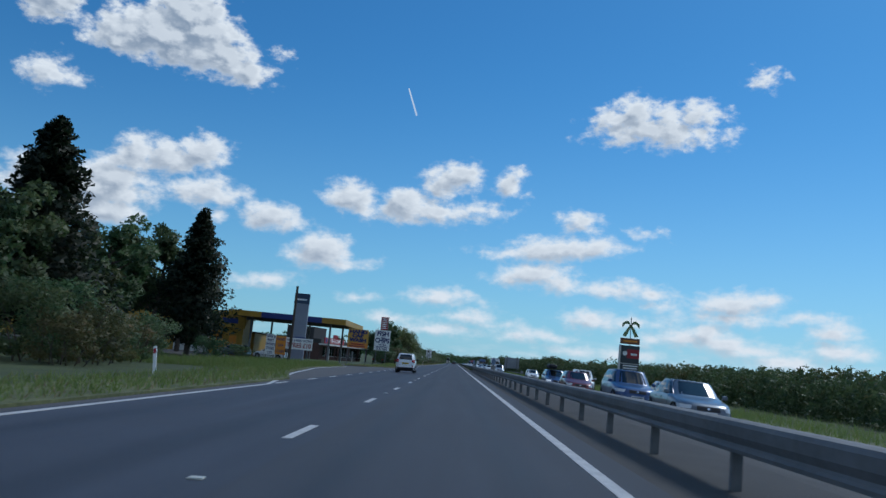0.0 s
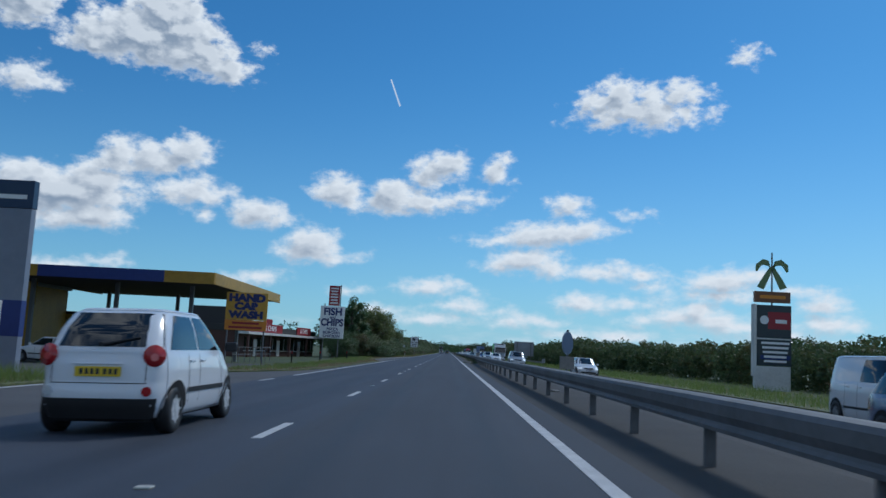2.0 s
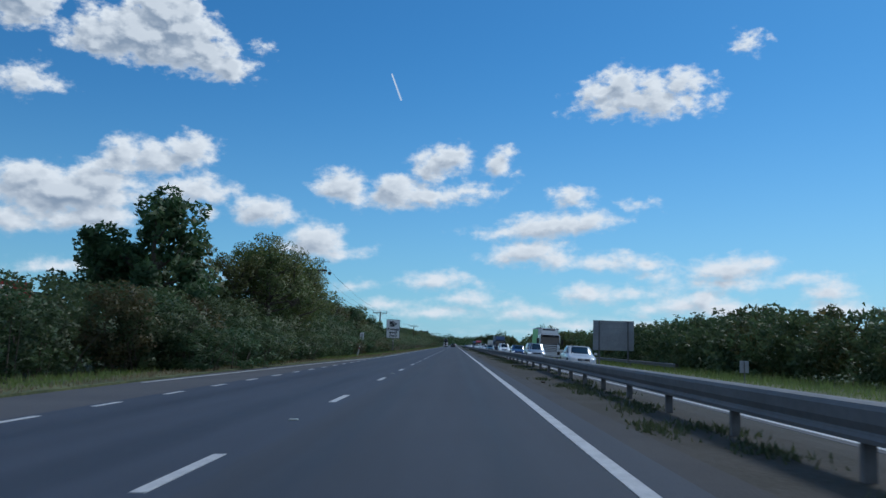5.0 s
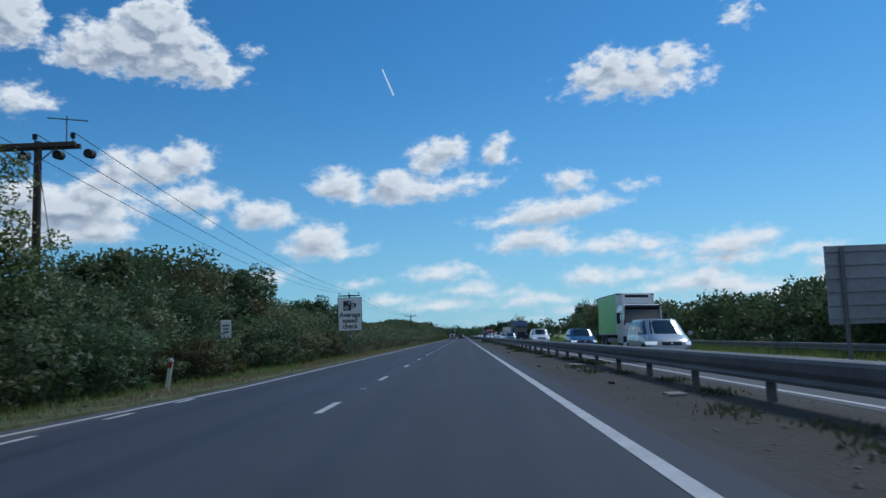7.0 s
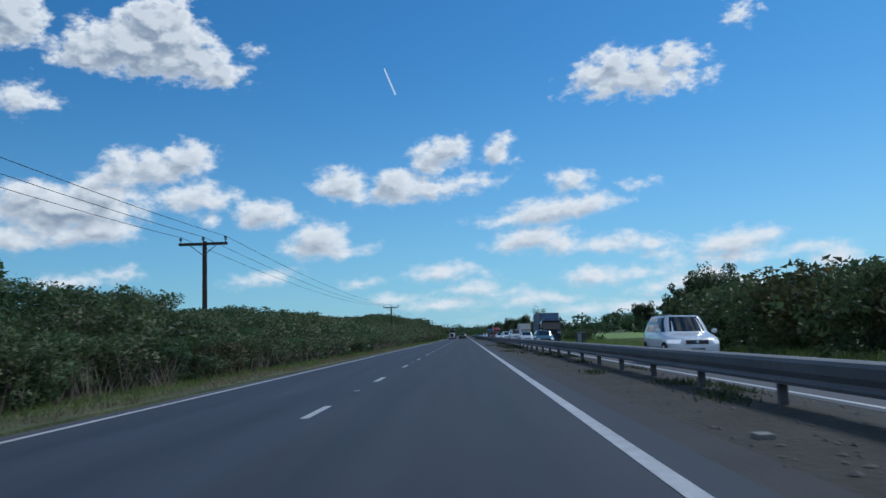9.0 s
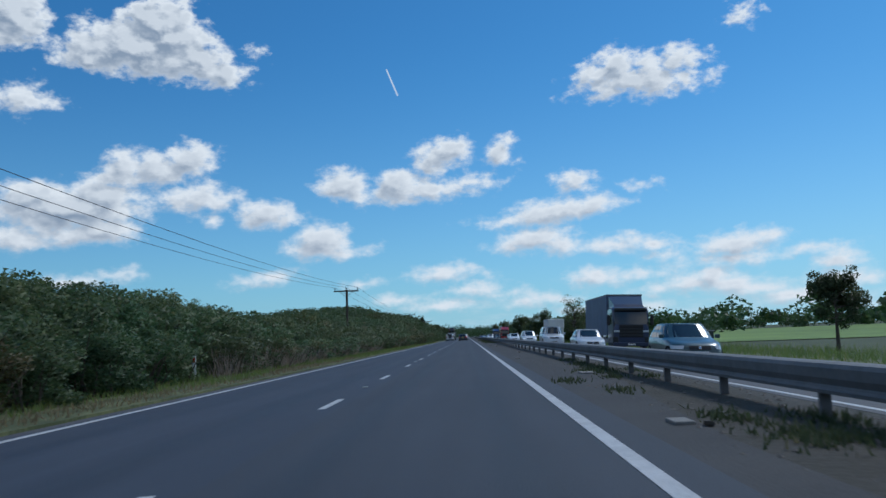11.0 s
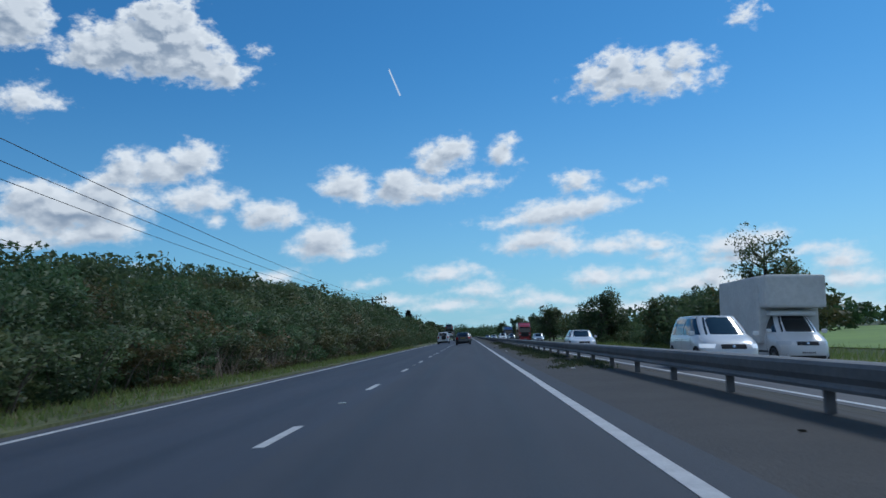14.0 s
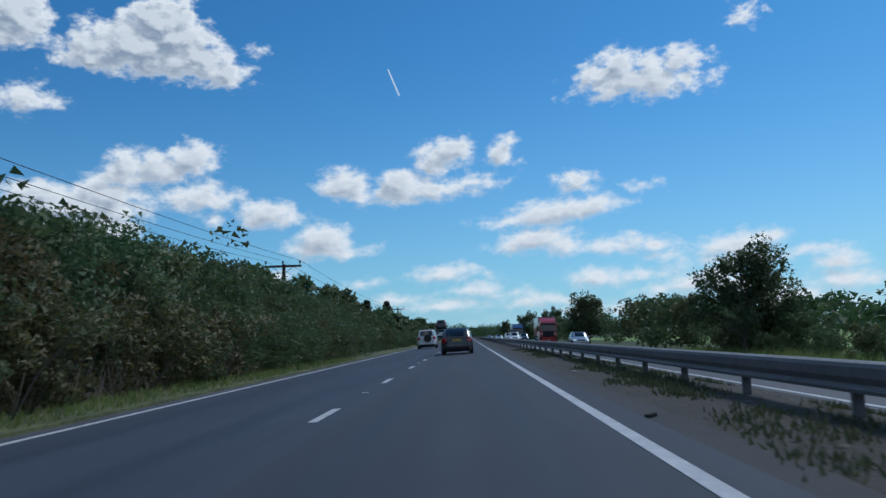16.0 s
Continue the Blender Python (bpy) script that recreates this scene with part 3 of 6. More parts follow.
stud_me = mesh_from("road_stud", *(lambda b: ([v.co.copy() for v in b.verts], [[v.index for v in f.verts] for f in b.faces]))(stud_b), M["stud"])
for k in range(-4, 40):
    child("road_stud", stud_me, road, "", pose(0.0, 18 * k + 4.5, level(0), 0, -LEAN))


def line(name, xs, y0, y1, w, owner, step=None):
    n = max(2, int((y1 - y0) / step) + 1) if step else 2
    ys = [y0 + (y1 - y0) * k / (n - 1) for k in range(n)]
    return part(name, slab([xs(y) - w / 2 for y in ys], [xs(y) + w / 2 for y in ys], ys, -0.02, 0.006), M["paint"], owner)


line("edge_line", lerp_table([(-120, 3.40), (120, 3.40), (170, 3.44), (2000, 3.44)]), -120, FAR, 0.14, road, 20)
line("edge_line", const(-3.78), -120, 24, 0.14, road)
line("edge_line", const(-3.78), 85, 135, 0.14, road)
line("edge_line", const(-3.78), 207, FAR, 0.14, road)
line("edge_line", lerp_table([(24, -3.78), (40, -6.1), (60, -8.2), (78, -8.25)]), 24, 78, 0.14, road, 4)
line("edge_line", lerp_table([(160, -6.3), (186, -5.1), (207, -3.78)]), 160, 207, 0.12, road, 4)
for y in [26 + 6 * k for k in range(10)]:
    child("dash", dash_me, road, "", pose(-3.78, y, level(-3.78), 0, -LEAN))
for y in [138 + 3.4 * k for k in range(20)]:
    child("dash", short_me if y > 150 else dash_me, road, "", pose(-3.78, y, level(-3.78), 0, -LEAN))
line("edge_line", const(FAR_LINE), -120, FAR, 0.14, far_road)
line("edge_line", const(FAR_LINE + 7.3), -120, FAR, 0.14, far_road)

# ---------------------------------------------------------------- central safety barrier
BAR_X = lerp_table([(-120, 4.62), (118, 4.62), (165, 5.70), (2000, 5.70)])


def beam(side, y0, y1, off, top, xs=BAR_X, stepy=12.0, deep=0.29, wide=0.15):
    """A hollow steel rail: rounded shoulders, a waist and a lower lip."""
    half = [(wide * 0.35, 0.0), (wide * 0.85, -0.012), (wide, -0.05), (wide * 0.95, -deep * 0.5), (wide * 0.72, -deep * 0.72), (wide * 0.80, -deep * 0.80), (wide * 0.95, -deep * 0.88), (wide * 0.90, -deep)]
    prof = [(-d, z) for d, z in reversed(half)] + half
    b = bmesh.new()
    n = int((y1 - y0) / stepy)
    rows = []
    for k in range(n + 1):
        y = y0 + (y1 - y0) * k / n
        rows.append([b.verts.new((xs(y) + off + d, y, top(y) + z)) for d, z in prof])
    for r, s in zip(rows, rows[1:]):
        m_ = len(r)
        for i in range(m_):
            b.faces.new((r[i], r[(i + 1) % m_], s[(i + 1) % m_], s[i]))
    return b


BAR_TOP = lerp_table([(-120, 0.637), (118, 0.637), (165, 0.528), (2000, 0.528)])
barrier = thing("safety_barrier", pose(0, 0, 0), "weathered galvanised steel crash barrier along the central reservation", "crash barrier", grounded=False)
part("beam", beam(-1, -60, 900, 0.0, BAR_TOP), M["galv"], barrier, "hollow steel rail")
pb = bmesh.new()
for x0, x1, y0, y1 in ((-0.05, 0.05, -0.035, -0.028), (-0.05, -0.043, -0.028, 0.028), (0.043, 0.05, -0.028, 0.028), (-0.05, 0.05, 0.028, 0.035)):
    box(x0, x1, y0, y1, -0.2, 0.47, 0, pb)
first_post = part("post", pb, M["galv"], barrier)
first_post.matrix_basis = pose(BAR_X(-58), -58, level(BAR_X(-58)))
for k in range(1, 250):
    y = -58 + 3.2 * k
    child("post", first_post.data, barrier, "", pose(BAR_X(y), y, level(BAR_X(y))))

# second barrier on the far verge
fb = thing("verge_barrier", pose(18.6, 0, 0), "galvanised steel crash barrier on the far verge", "crash barrier")
part("beam", beam(-1, 200, 258, 0.0, const(0.66), xs=const(0.0)), M["galv"], fb)
for k in range(19):
    child("post", first_post.data, fb, "", pose(0, 200.5 + 3.2 * k, 0))
# ---------------------------------------------------------------- plants


def leaf_mesh(name, centres, radii, per, size, material, seed, flat=0.7, skew=None):
    """Many small leaves: per of them round each centre, within its radius."""
    r = np.random.RandomState(seed)
    c = np.repeat(np.asarray(centres, float), per, 0)
    rad = np.repeat(np.asarray(radii, float), per)
    n = len(c)
    d = r.normal(size=(n, 3)); d /= np.linalg.norm(d, axis=1)[:, None]
    p = c + d * (rad * r.uniform(0.35, 1.0, n) ** 0.6)[:, None] * np.array([1, 1, flat])
    a = r.normal(size=(n, 3)); a[:, 2] *= 0.6; a /= np.linalg.norm(a, axis=1)[:, None]
    b = np.cross(a, r.normal(size=(n, 3))); b /= np.linalg.norm(b, axis=1)[:, None]
    s = (size * r.uniform(0.6, 1.4, n))[:, None]
    tip, wide = a * s, b * s * 0.55
    leaf = np.stack([p - tip * 0.8 + wide, p + tip, p - tip * 0.8 - wide], 1)
    # faces and shading normals bent outwards from the middle, so crowns shade smoothly
    mid = np.asarray(centres, float).mean(0) * np.array([1, 1, 0.55])
    out = p - mid; out /= np.linalg.norm(out, axis=1)[:, None] + 1e-6
    out = out + d * 0.55 + r.normal(0, 0.22, (n, 3)) + np.array([0, 0, 0.25])
    out /= np.linalg.norm(out, axis=1)[:, None]
    back = (np.cross(leaf[:, 1] - leaf[:, 0], leaf[:, 2] - leaf[:, 0]) * out).sum(1) < 0
    leaf[back] = leaf[back][:, [2, 1, 0]]
    return mesh_of_arrays(name, leaf.reshape(-1, 3), 3, material, np.repeat(out, 3, 0).tolist() if n < 60000 else None)


def shrub(seed, h, w, material, leaves=3300, size=0.076, stems=7, clumps=34):
    """A hedgerow shrub: stems from the ground and an uneven crown of leaves."""
    r = random.Random(seed)
    ob = thing("shrub", pose(0, -300, 0), "dense dark green hedgerow shrub", "shrub", "roadside hedge")
    b = bmesh.new()
    cs, rs = [], []
    for k in range(stems):
        x, y = r.gauss(0, w * 0.2), r.gauss(0, w * 0.25)
        ex, ey, ez = x * 2.2 + r.gauss(0, w * 0.13), y * 2.0 + r.gauss(0, w * 0.13), h * r.uniform(0.5, 0.84)
        tube((x, y, -0.15), (x + (ex - x) * 0.4, y + (ey - y) * 0.4, ez * 0.5), 0.035, 0.022, 5, b)
        tube((x + (ex - x) * 0.4, y + (ey - y) * 0.4, ez * 0.5), (ex, ey, ez), 0.022, 0.007, 5, b)
        cs.append((ex, ey, ez)); rs.append(min(h * r.uniform(0.15, 0.25), 0.62))
    tagged(part("stem", b, M["bark"], ob, "grey-brown stems"), "", "", "", "stuff")
    for k in range(clumps):
        a, q = r.uniform(0, 6.28), r.random() ** 0.4
        z = h * r.uniform(0.10, 0.90)
        lim = w * 0.55 * (1 - 0.55 * max(0, z / h - 0.45))
        cs.append((q * lim * math.cos(a), q * lim * math.sin(a), z)); rs.append(min(h * r.uniform(0.10, 0.2), 0.62))
    child("foliage", leaf_mesh("foliage", cs, rs, leaves // len(cs), size, material, seed), ob)
    return ob


def broadleaf(seed, h, w, material, leaves=6500, size=0.17, lean=0.0, sparse=1.0, name="tree", label="broadleaf tree with an uneven green crown", fork_at=0.28):
    """A tree: tapered trunk, limbs and a crown of leaf clumps with gaps."""
    r = random.Random(seed)
    ob = thing(name, pose(0, -320, 0), label, "tree")
    b = bmesh.new()
    base, fork = Vector((0, 0, -0.3)), Vector((lean * 0.3, 0, h * fork_at))
    tube(base, fork, h * 0.028 + 0.05, h * 0.02 + 0.03, 9, b)
    top = Vector((lean, 0, h * 0.82))
    tube(fork, top, h * 0.02 + 0.03, 0.03, 8, b)
    cs, rs = [], []
    for k in range(int(15 * sparse) + 4):
        f = r.uniform(0.0, 0.95)
        s = fork.lerp(top, f)
        a = r.uniform(0, 6.28)
        reach = w * 0.5 * (0.45 + 0.55 * math.sin(math.pi * min(1, 0.25 + f * 0.8))) * r.uniform(0.7, 1.1)
        e = s + Vector((math.cos(a) * reach, math.sin(a) * reach, h * r.uniform(0.06, 0.22)))
        mid = s.lerp(e, 0.55) + Vector((0, 0, -0.03 * h))
        tube(s, mid, 0.05 + 0.006 * h, 0.035, 6, b); tube(mid, e, 0.035, 0.012, 5, b)
        for q in (0.55, 0.8, 1.0):
            p = s.lerp(e, q)
            cs.append(tuple(p + Vector((r.gauss(0, 0.05 * w), r.gauss(0, 0.05 * w), r.gauss(0, 0.03 * h))))); rs.append(w * r.uniform(0.07, 0.15))
    cs.append(tuple(top)); rs.append(w * 0.14)
    part("trunk", b, M["bark"], ob, "branching grey-brown trunk")
    child("crown", leaf_mesh("crown", cs, rs, leaves // len(cs), size, material, seed, 0.8), ob)
    return ob


def conifer(seed, h, w, leaves=9000):
    """A dark cypress or spruce: straight trunk, tiers of drooping branches."""
    r = random.Random(seed)
    ob = thing("conifer_tree", pose(0, -340, 0), "tall dark conifer with ragged branches", "conifer tree")
    b = bmesh.new()
    tube((0, 0, -0.3), (0, 0, h), h * 0.022, 0.03, 8, b)
    cs, rs = [], []
    for k in range(90):
        z = h * (0.10 + 0.9 * (k / 90.0))
        a = k * 2.4 + r.uniform(-0.4, 0.4)
        reach = w * 0.5 * (1 - (k / 92.0) ** 1.35) * r.uniform(0.7, 1.12)
        tube((0, 0, z), (math.cos(a) * reach, math.sin(a) * reach, z + 0.06 * h * r.uniform(-0.3, 0.8)), 0.05, 0.012, 4, b)
        for q in (0.35, 0.65, 0.95):
            cs.append((math.cos(a) * reach * q, math.sin(a) * reach * q, z + 0.04 * h * q * r.uniform(-0.2, 1))); rs.append(0.45 + 0.24 * reach)
    part("trunk", b, M["bark"], ob, "straight brown trunk")
    child("crown", leaf_mesh("crown", cs, rs, leaves // len(cs), 0.19, M["needle"], seed, 0.6), ob)
    return ob


def place(ob, x, y, z=0.0, turn=0.0, s=1.0, sz=None):
    """A further copy of a plant, scaled and turned."""
    c = copy_thing(ob, pose(x, y, z + level(x), 0, 0, turn))
    c.scale = (s, s, (sz or s) + ((raised(x) - level(x)) / 7.0 if x > 14 else 0))
    return c


JOINED = []


def thicket(ob, x, y, z=0.0, turn=0.0, s=1.0, sz=None):
    """A shrub that no one could pick out: it becomes part of one joined thicket."""
    more = (raised(x) - level(x)) / 3.0 if x > 14 else 0
    JOINED.append((ob, pose(x, y, z + level(x), 0, 0, turn) @ Matrix.Diagonal((s + more * 0.6, s + more * 0.6, (sz or s) + more, 1))))


def join_thickets(name, label):
    """All the shrubs put down by thicket(), as one object for each kind of leaf."""
    by = {}
    for ob, m in JOINED:
        me = [c for c in ob.children if c.name.startswith("foliage")][0].data
        co = np.empty(len(me.vertices) * 3, np.float32)
        me.vertices.foreach_get("co", co)
        by.setdefault(me.materials[0].name, []).append(co.reshape(-1, 3) @ np.array(m.to_3x3(), np.float32).T + np.array(m.translation, np.float32))
    for key, parts_ in by.items():
        tagged(new(name, mesh_of_arrays(name, np.concatenate(parts_), 3, bpy.data.materials[key])), label, "thicket", "", "stuff")


SHRUBS = [shrub(k, 3.0, 2.8, M["leaf"]) for k in range(5)] + [shrub(9, 3.0, 2.8, M["leaf_rust"]), shrub(12, 3.0, 2.6, M["leaf"], 1900, 0.10, 12)]
TALL = [shrub(40 + k, 5.0, 3.4, M["leaf"], 5000, 0.090, 8, 80) for k in range(3)] + [shrub(44, 5.0, 3.2, M["leaf_rust"], 4900, 0.090, 8, 78)]
DISTANT = [shrub(50 + k, 3.0, 3.0, M["leaf"], 1000, 0.135, 4) for k in range(4)] + [shrub(55, 3.0, 2.8, M["leaf_rust"], 1000, 0.135, 4), shrub(56, 3.0, 3.0, M["leaf"], 1000, 0.135, 4)]
MID = [shrub(70 + k, 5.0, 4.2, M["leaf"], 2400, 0.120, 4, 80) for k in range(3)] + [shrub(74, 5.0, 4.0, M["leaf_rust"], 2400, 0.120, 4, 80)]
TREES = [broadleaf(21, 7.0, 5.0, M["leaf_tree"], 7600, 0.14), broadleaf(22, 7.0, 5.6, M["leaf_tree"], 7600, 0.14, lean=0.8), broadleaf(23, 7.5, 4.6, M["leaf_sunny"], 9000, 0.075, sparse=1.3), broadleaf(24, 6.0, 5.6, M["leaf"], 7000, 0.14), broadleaf(27, 7.4, 5.0, M["leaf_sunny"], 9500, 0.072, sparse=1.6)]
BUSHY = [broadleaf(81 + k, 6.0, 6.0, M["leaf_tree"], 9500, 0.125, sparse=2.6, fork_at=0.10, label="broad bushy tree with its crown down to the ground") for k in range(3)]
FEATHERY = broadleaf(91, 6.0, 4.6, M["leaf"], 5200, 0.085, sparse=2.2, fork_at=0.16, label="feathery willow-like tree with a thin crown")
FAR_TREES = [broadleaf(61, 6.0, 5.6, M["leaf"], 2200, 0.26), broadleaf(62, 7.0, 5.0, M["leaf_tree"], 2200, 0.26)]
PINE = conifer(31, 14.0, 8.6, 20000)
SMALL_PINE = conifer(33, 7.0, 3.4, 3000)
ORIGINALS = SHRUBS + TALL + MID + DISTANT + TREES + FAR_TREES + BUSHY + [FEATHERY, PINE, SMALL_PINE]

# the overgrown bank on the left: height of its crest by distance along the road
HEDGE_L = lerp_table([(166, 3.2), (188, 3.6), (208, 4.0), (214, 3.4), (221, 4.7), (225, 5.5), (229, 5.4), (232, 4.3), (241, 4.1), (247, 4.0), (256, 3.8), (262, 3.3), (268, 3.5), (273, 3.4), (280, 2.9), (292, 3.3), (312, 3.5), (325, 3.6), (338, 3.0), (352, 2.8), (364, 3.4),
                      (376, 3.7), (390, 3.7), (400, 3.6), (410, 4.0), (420, 4.8), (432, 5.2), (468, 5.2), (484, 4.8), (560, 5.0), (900, 5.2)])
rp = random.Random(77)
y = 168.0
while y < 640:
    hgt = HEDGE_L(y)
    front = -7.5 if y < 400 else -7.0
    for row, (dx, k) in enumerate(((0.0, 0.5), (1.5, 0.76), (3.1, 1.0), (5.4, 1.12))):
        if (row == 3 and y > 500) or (row == 1 and y > 500):
            continue
        want = hgt * k * rp.uniform(0.92, 1.05)
        tall = want > 2.9
        s = want / (4.7 if tall else 2.85)
        near = row < 2 and y < 450 or row == 2 and y < 460
        rusty = rp.random() < (0.20 if y > 385 else 0.05)
        if not near and y < 500 and want > 2.4:
            kind, s = MID[3] if rusty else rp.choice(MID[:3]), want / 4.65
        elif not near:
            kind, s = DISTANT[4] if rusty else rp.choice(DISTANT[:4]), want / 3.0
        elif tall:
            kind = TALL[3] if rusty else rp.choice(TALL[:3])
        else:
            kind = SHRUBS[5] if rusty else rp.choice(SHRUBS[:5] + SHRUBS[6:])
        (place if near else thicket)(kind, front - dx + rp.uniform(-0.5, 0.4), y + rp.uniform(-0.9, 0.9), 0, rp.uniform(0, 360), max(0.8, min(s, 1.3)), s)
    y += 2.5 if y < 480 else 4.5
# wooded rise behind the bank
for k in range(95):
    yy = rp.uniform(368, 520)
    top = lerp_table([(368, 3.6), (380, 4.6), (395, 5.5), (412, 6.0), (428, 6.8), (445, 7.2), (480, 6.8), (520, 6.2)])(yy)
    sc = top / 4.5 * rp.uniform(0.9, 1.03)
    thicket(rp.choice(MID[:3]), rp.uniform(-20, -15.5), yy, 0, rp.uniform(0, 360), min(sc, 1.3), sc)
for k in range(70):
    yy = rp.uniform(470, 950)
    place(rp.choice([SMALL_PINE, FAR_TREES[0], FAR_TREES[1]]), rp.uniform(-18, -9.5), yy, 0, rp.uniform(0, 360), rp.uniform(0.75, 1.15))

# trees on the left
place(PINE, -25.0, 82.0, 0, 20, 1.0, 1.03)
place(PINE, -27.5, 55.0, 0, 120, 1.25, 1.13)
place(PINE, -31.0, 50.0, 0, 200, 1.1, 0.95)
for x, yy, k, s in ((-21, 36, 0, 1.0), (-26, 42, 1, 1.25), (-19, 28, 3, 0.85), (-37, 62, 1, 1.75), (-35, 84, 0, 1.9), (-33, 93, 1, 1.95), (-39, 96, 0, 2.0), (-31, 97, 3, 1.6), (-27, 49, 0, 1.45), (-36, 76, 1, 1.6), (-24, 20, 0, 1.3), (-22, 10, 1, 1.1), (-20, 0, 3, 1.0), (-36, 74, 3, 1.6)):
    place(TREES[k], x, yy, 0, rp.uniform(0, 360), s)
for k in range(26):
    yy = -10 + k * 2.7
    place(rp.choice(SHRUBS), -15.5 - rp.uniform(0, 3.5) - (0.07 * yy if yy > 20 else 0), yy, 0, rp.uniform(0, 360), rp.uniform(0.55, 0.95))
for x, yy, k, s in ((-12.5, 177, 0, 1.22), (-13.5, 183.5, 1, 0.98), (-15.5, 180, 3, 1.1), (-11.6, 206.5, 4, 1.02), (-10.4, 203.5, 2, 0.92), (-12.5, 200, 2, 1.0), (-11.5, 188, 2, 0.95), (-13, 208, 3, 0.8), (-11, 224, 3, 0.78), (-9.6, 227, 3, 0.9), (-12, 217, 1, 0.7),
                    (-9.8, 190, 4, 1.08), (-9.2, 195, 2, 1.06), (-10.4, 199.5, 4, 1.1), (-11.4, 193, 4, 1.15), (-10.6, 256.5, 3, 0.86), (-11.2, 259.5, 0, 0.66), (-12, 333, 2, 0.55), (-12, 366, 2, 0.58)):
    place(TREES[k], x, yy, 0, rp.uniform(0, 360), s)
for k in range(9):
    place(rp.choice(SHRUBS[:5]), -9.5 - rp.uniform(0, 4), 156 + k * 1.9, 0, rp.uniform(0, 360), rp.uniform(0.6, 0.95))

for x, yy, k, sc in ((-13.6, 31, 5, 0.8), (-14.2, 35, 5, 1.0), (-15.0, 39, 5, 0.9), (-16.2, 43, 0, 1.0), (-17.5, 48, 5, 0.9), (-18.6, 53, 2, 1.0), (-20.5, 58, 3, 0.95), (-22.0, 62, 1, 0.8), (-17.6, 66, 3, 0.62), (-19.0, 68.5, 0, 0.7), (-16.6, 71, 4, 0.45), (-18.0, 74, 2, 0.5), (-15.5, 33, 1, 1.25), (-17.0, 38, 2, 1.35)):
    place(SHRUBS[k], x, yy, 0, rp.uniform(0, 360), sc)

# right side: hedge beyond the grass, then thickets and single trees
for k in range(95):
    yy = 40 + k * 2.1
    x = lerp_table([(40, 30), (150, 31), (195, 23), (215, 22.5), (240, 21)])(yy)
    hgt = lerp_table([(40, 1.9), (100, 2.1), (180, 2.4), (205, 3.1), (240, 2.4)])(yy)
    thicket(rp.choice(DISTANT[:5]), x + rp.uniform(-0.8, 0.8), yy, -0.2, rp.uniform(0, 360), hgt / 2.75 * rp.uniform(0.85, 1.12))
    thicket(rp.choice(DISTANT[:6]), x + 3 + rp.uniform(-0.8, 0.8), yy, 0.0, rp.uniform(0, 360), hgt / 2.6 * rp.uniform(0.9, 1.2))
for k in range(30):
    thicket(rp.choice(DISTANT[:6]), rp.uniform(21, 25), rp.uniform(246, 305), 0, rp.uniform(0, 360), rp.uniform(0.75, 1.15))
for k in range(16):
    thicket(rp.choice(DISTANT[:6]), rp.uniform(17.5, 22), 272 + k * 1.6, 0, rp.uniform(0, 360), rp.uniform(0.85, 1.2))
for k in range(26):
    thicket(rp.choice(DISTANT[:6]), rp.uniform(17.5, 22), rp.uniform(362, 380), 0, rp.uniform(0, 360), rp.uniform(0.05, 0.30))
for k in range(40):
    thicket(rp.choice(DISTANT[:5]), rp.uniform(18.0, 22), rp.uniform(416, 442), 0, rp.uniform(0, 360), rp.uniform(0.65, 1.15))
for k in range(46):
    thicket(rp.choice(DISTANT[:5]), rp.uniform(17.5, 21), rp.uniform(442, 476), 0, rp.uniform(0, 360), rp.uniform(0.0, 0.2))
for k in range(16):
    thicket(rp.choice(DISTANT[:5]), rp.uniform(18.5, 23), rp.uniform(466, 480), 0, rp.uniform(0, 360), rp.uniform(0.4, 0.7))
for k in range(40):
    thicket(rp.choice(DISTANT[:5]), rp.uniform(18, 24), rp.uniform(480, 760), 0, rp.uniform(0, 360), rp.uniform(0.7, 1.3))
place(FEATHERY, 17.8, 413, 0, 40, 0.92)
for x, yy, k, s in ((17.9, 469, 0, 0.92), (18.2, 537, 1, 0.98), (19.4, 541, 2, 0.9), (18.0, 637, 2, 1.05), (20.5, 436, 1, 0.62), (19.5, 425, 0, 0.55), (21, 419, 2, 0.66), (19.0, 296, 1, 0.75), (21.0, 304, 0, 0.7)):
    place(BUSHY[k], x, yy, 0, rp.uniform(0, 360), s)
for x, yy, k, s in ((19.5, 585, 1, 0.75), (22, 318, 0, 0.6), (24, 342, 3, 0.62),
                    (22, 640, 0, 0.9), (20, 700, 1, 0.9), (24, 520, 3, 0.6), (19, 800, 0, 1.0), (22, 860, 1, 1.0)):
    place(TREES[k], x, yy, 0, rp.uniform(0, 360), s)
join_thickets("thicket", "dense dark green thicket of shrubs and brambles")
for ob in ORIGINALS:
    for o in (*ob.children_recursive, ob):
        bpy.data.objects.remove(o)

# far woods along the horizon
r_ = np.random.RandomState(8)
cs, rs = [], []
for k in range(900):
    side = r_.choice([-1, 1])
    yy = r_.uniform(500, 2400)
    x = 5 + side * (14 + abs(r_.normal(0, 1)) * 260 + (yy - 500) * 0.02)
    if abs(x) < 60 and yy < 900:
        continue
    cs.append((x, yy, r_.uniform(1, 9 + 0.004 * abs(x)) + max(0, abs(x - 5) - 60) * 0.010)); rs.append(r_.uniform(4, 9))
for k in range(260):
    x, yy = r_.uniform(70, 420), r_.uniform(330, 1200)
    cs.append((x, yy, r_.uniform(1, 5) + (x - 60) * 0.010)); rs.append(r_.uniform(2, 5))
for k in range(240):
    x = r_.uniform(-60, 60)
    cs.append((x, r_.uniform(1500, 2200), r_.uniform(2, 13))); rs.append(r_.uniform(6, 12))
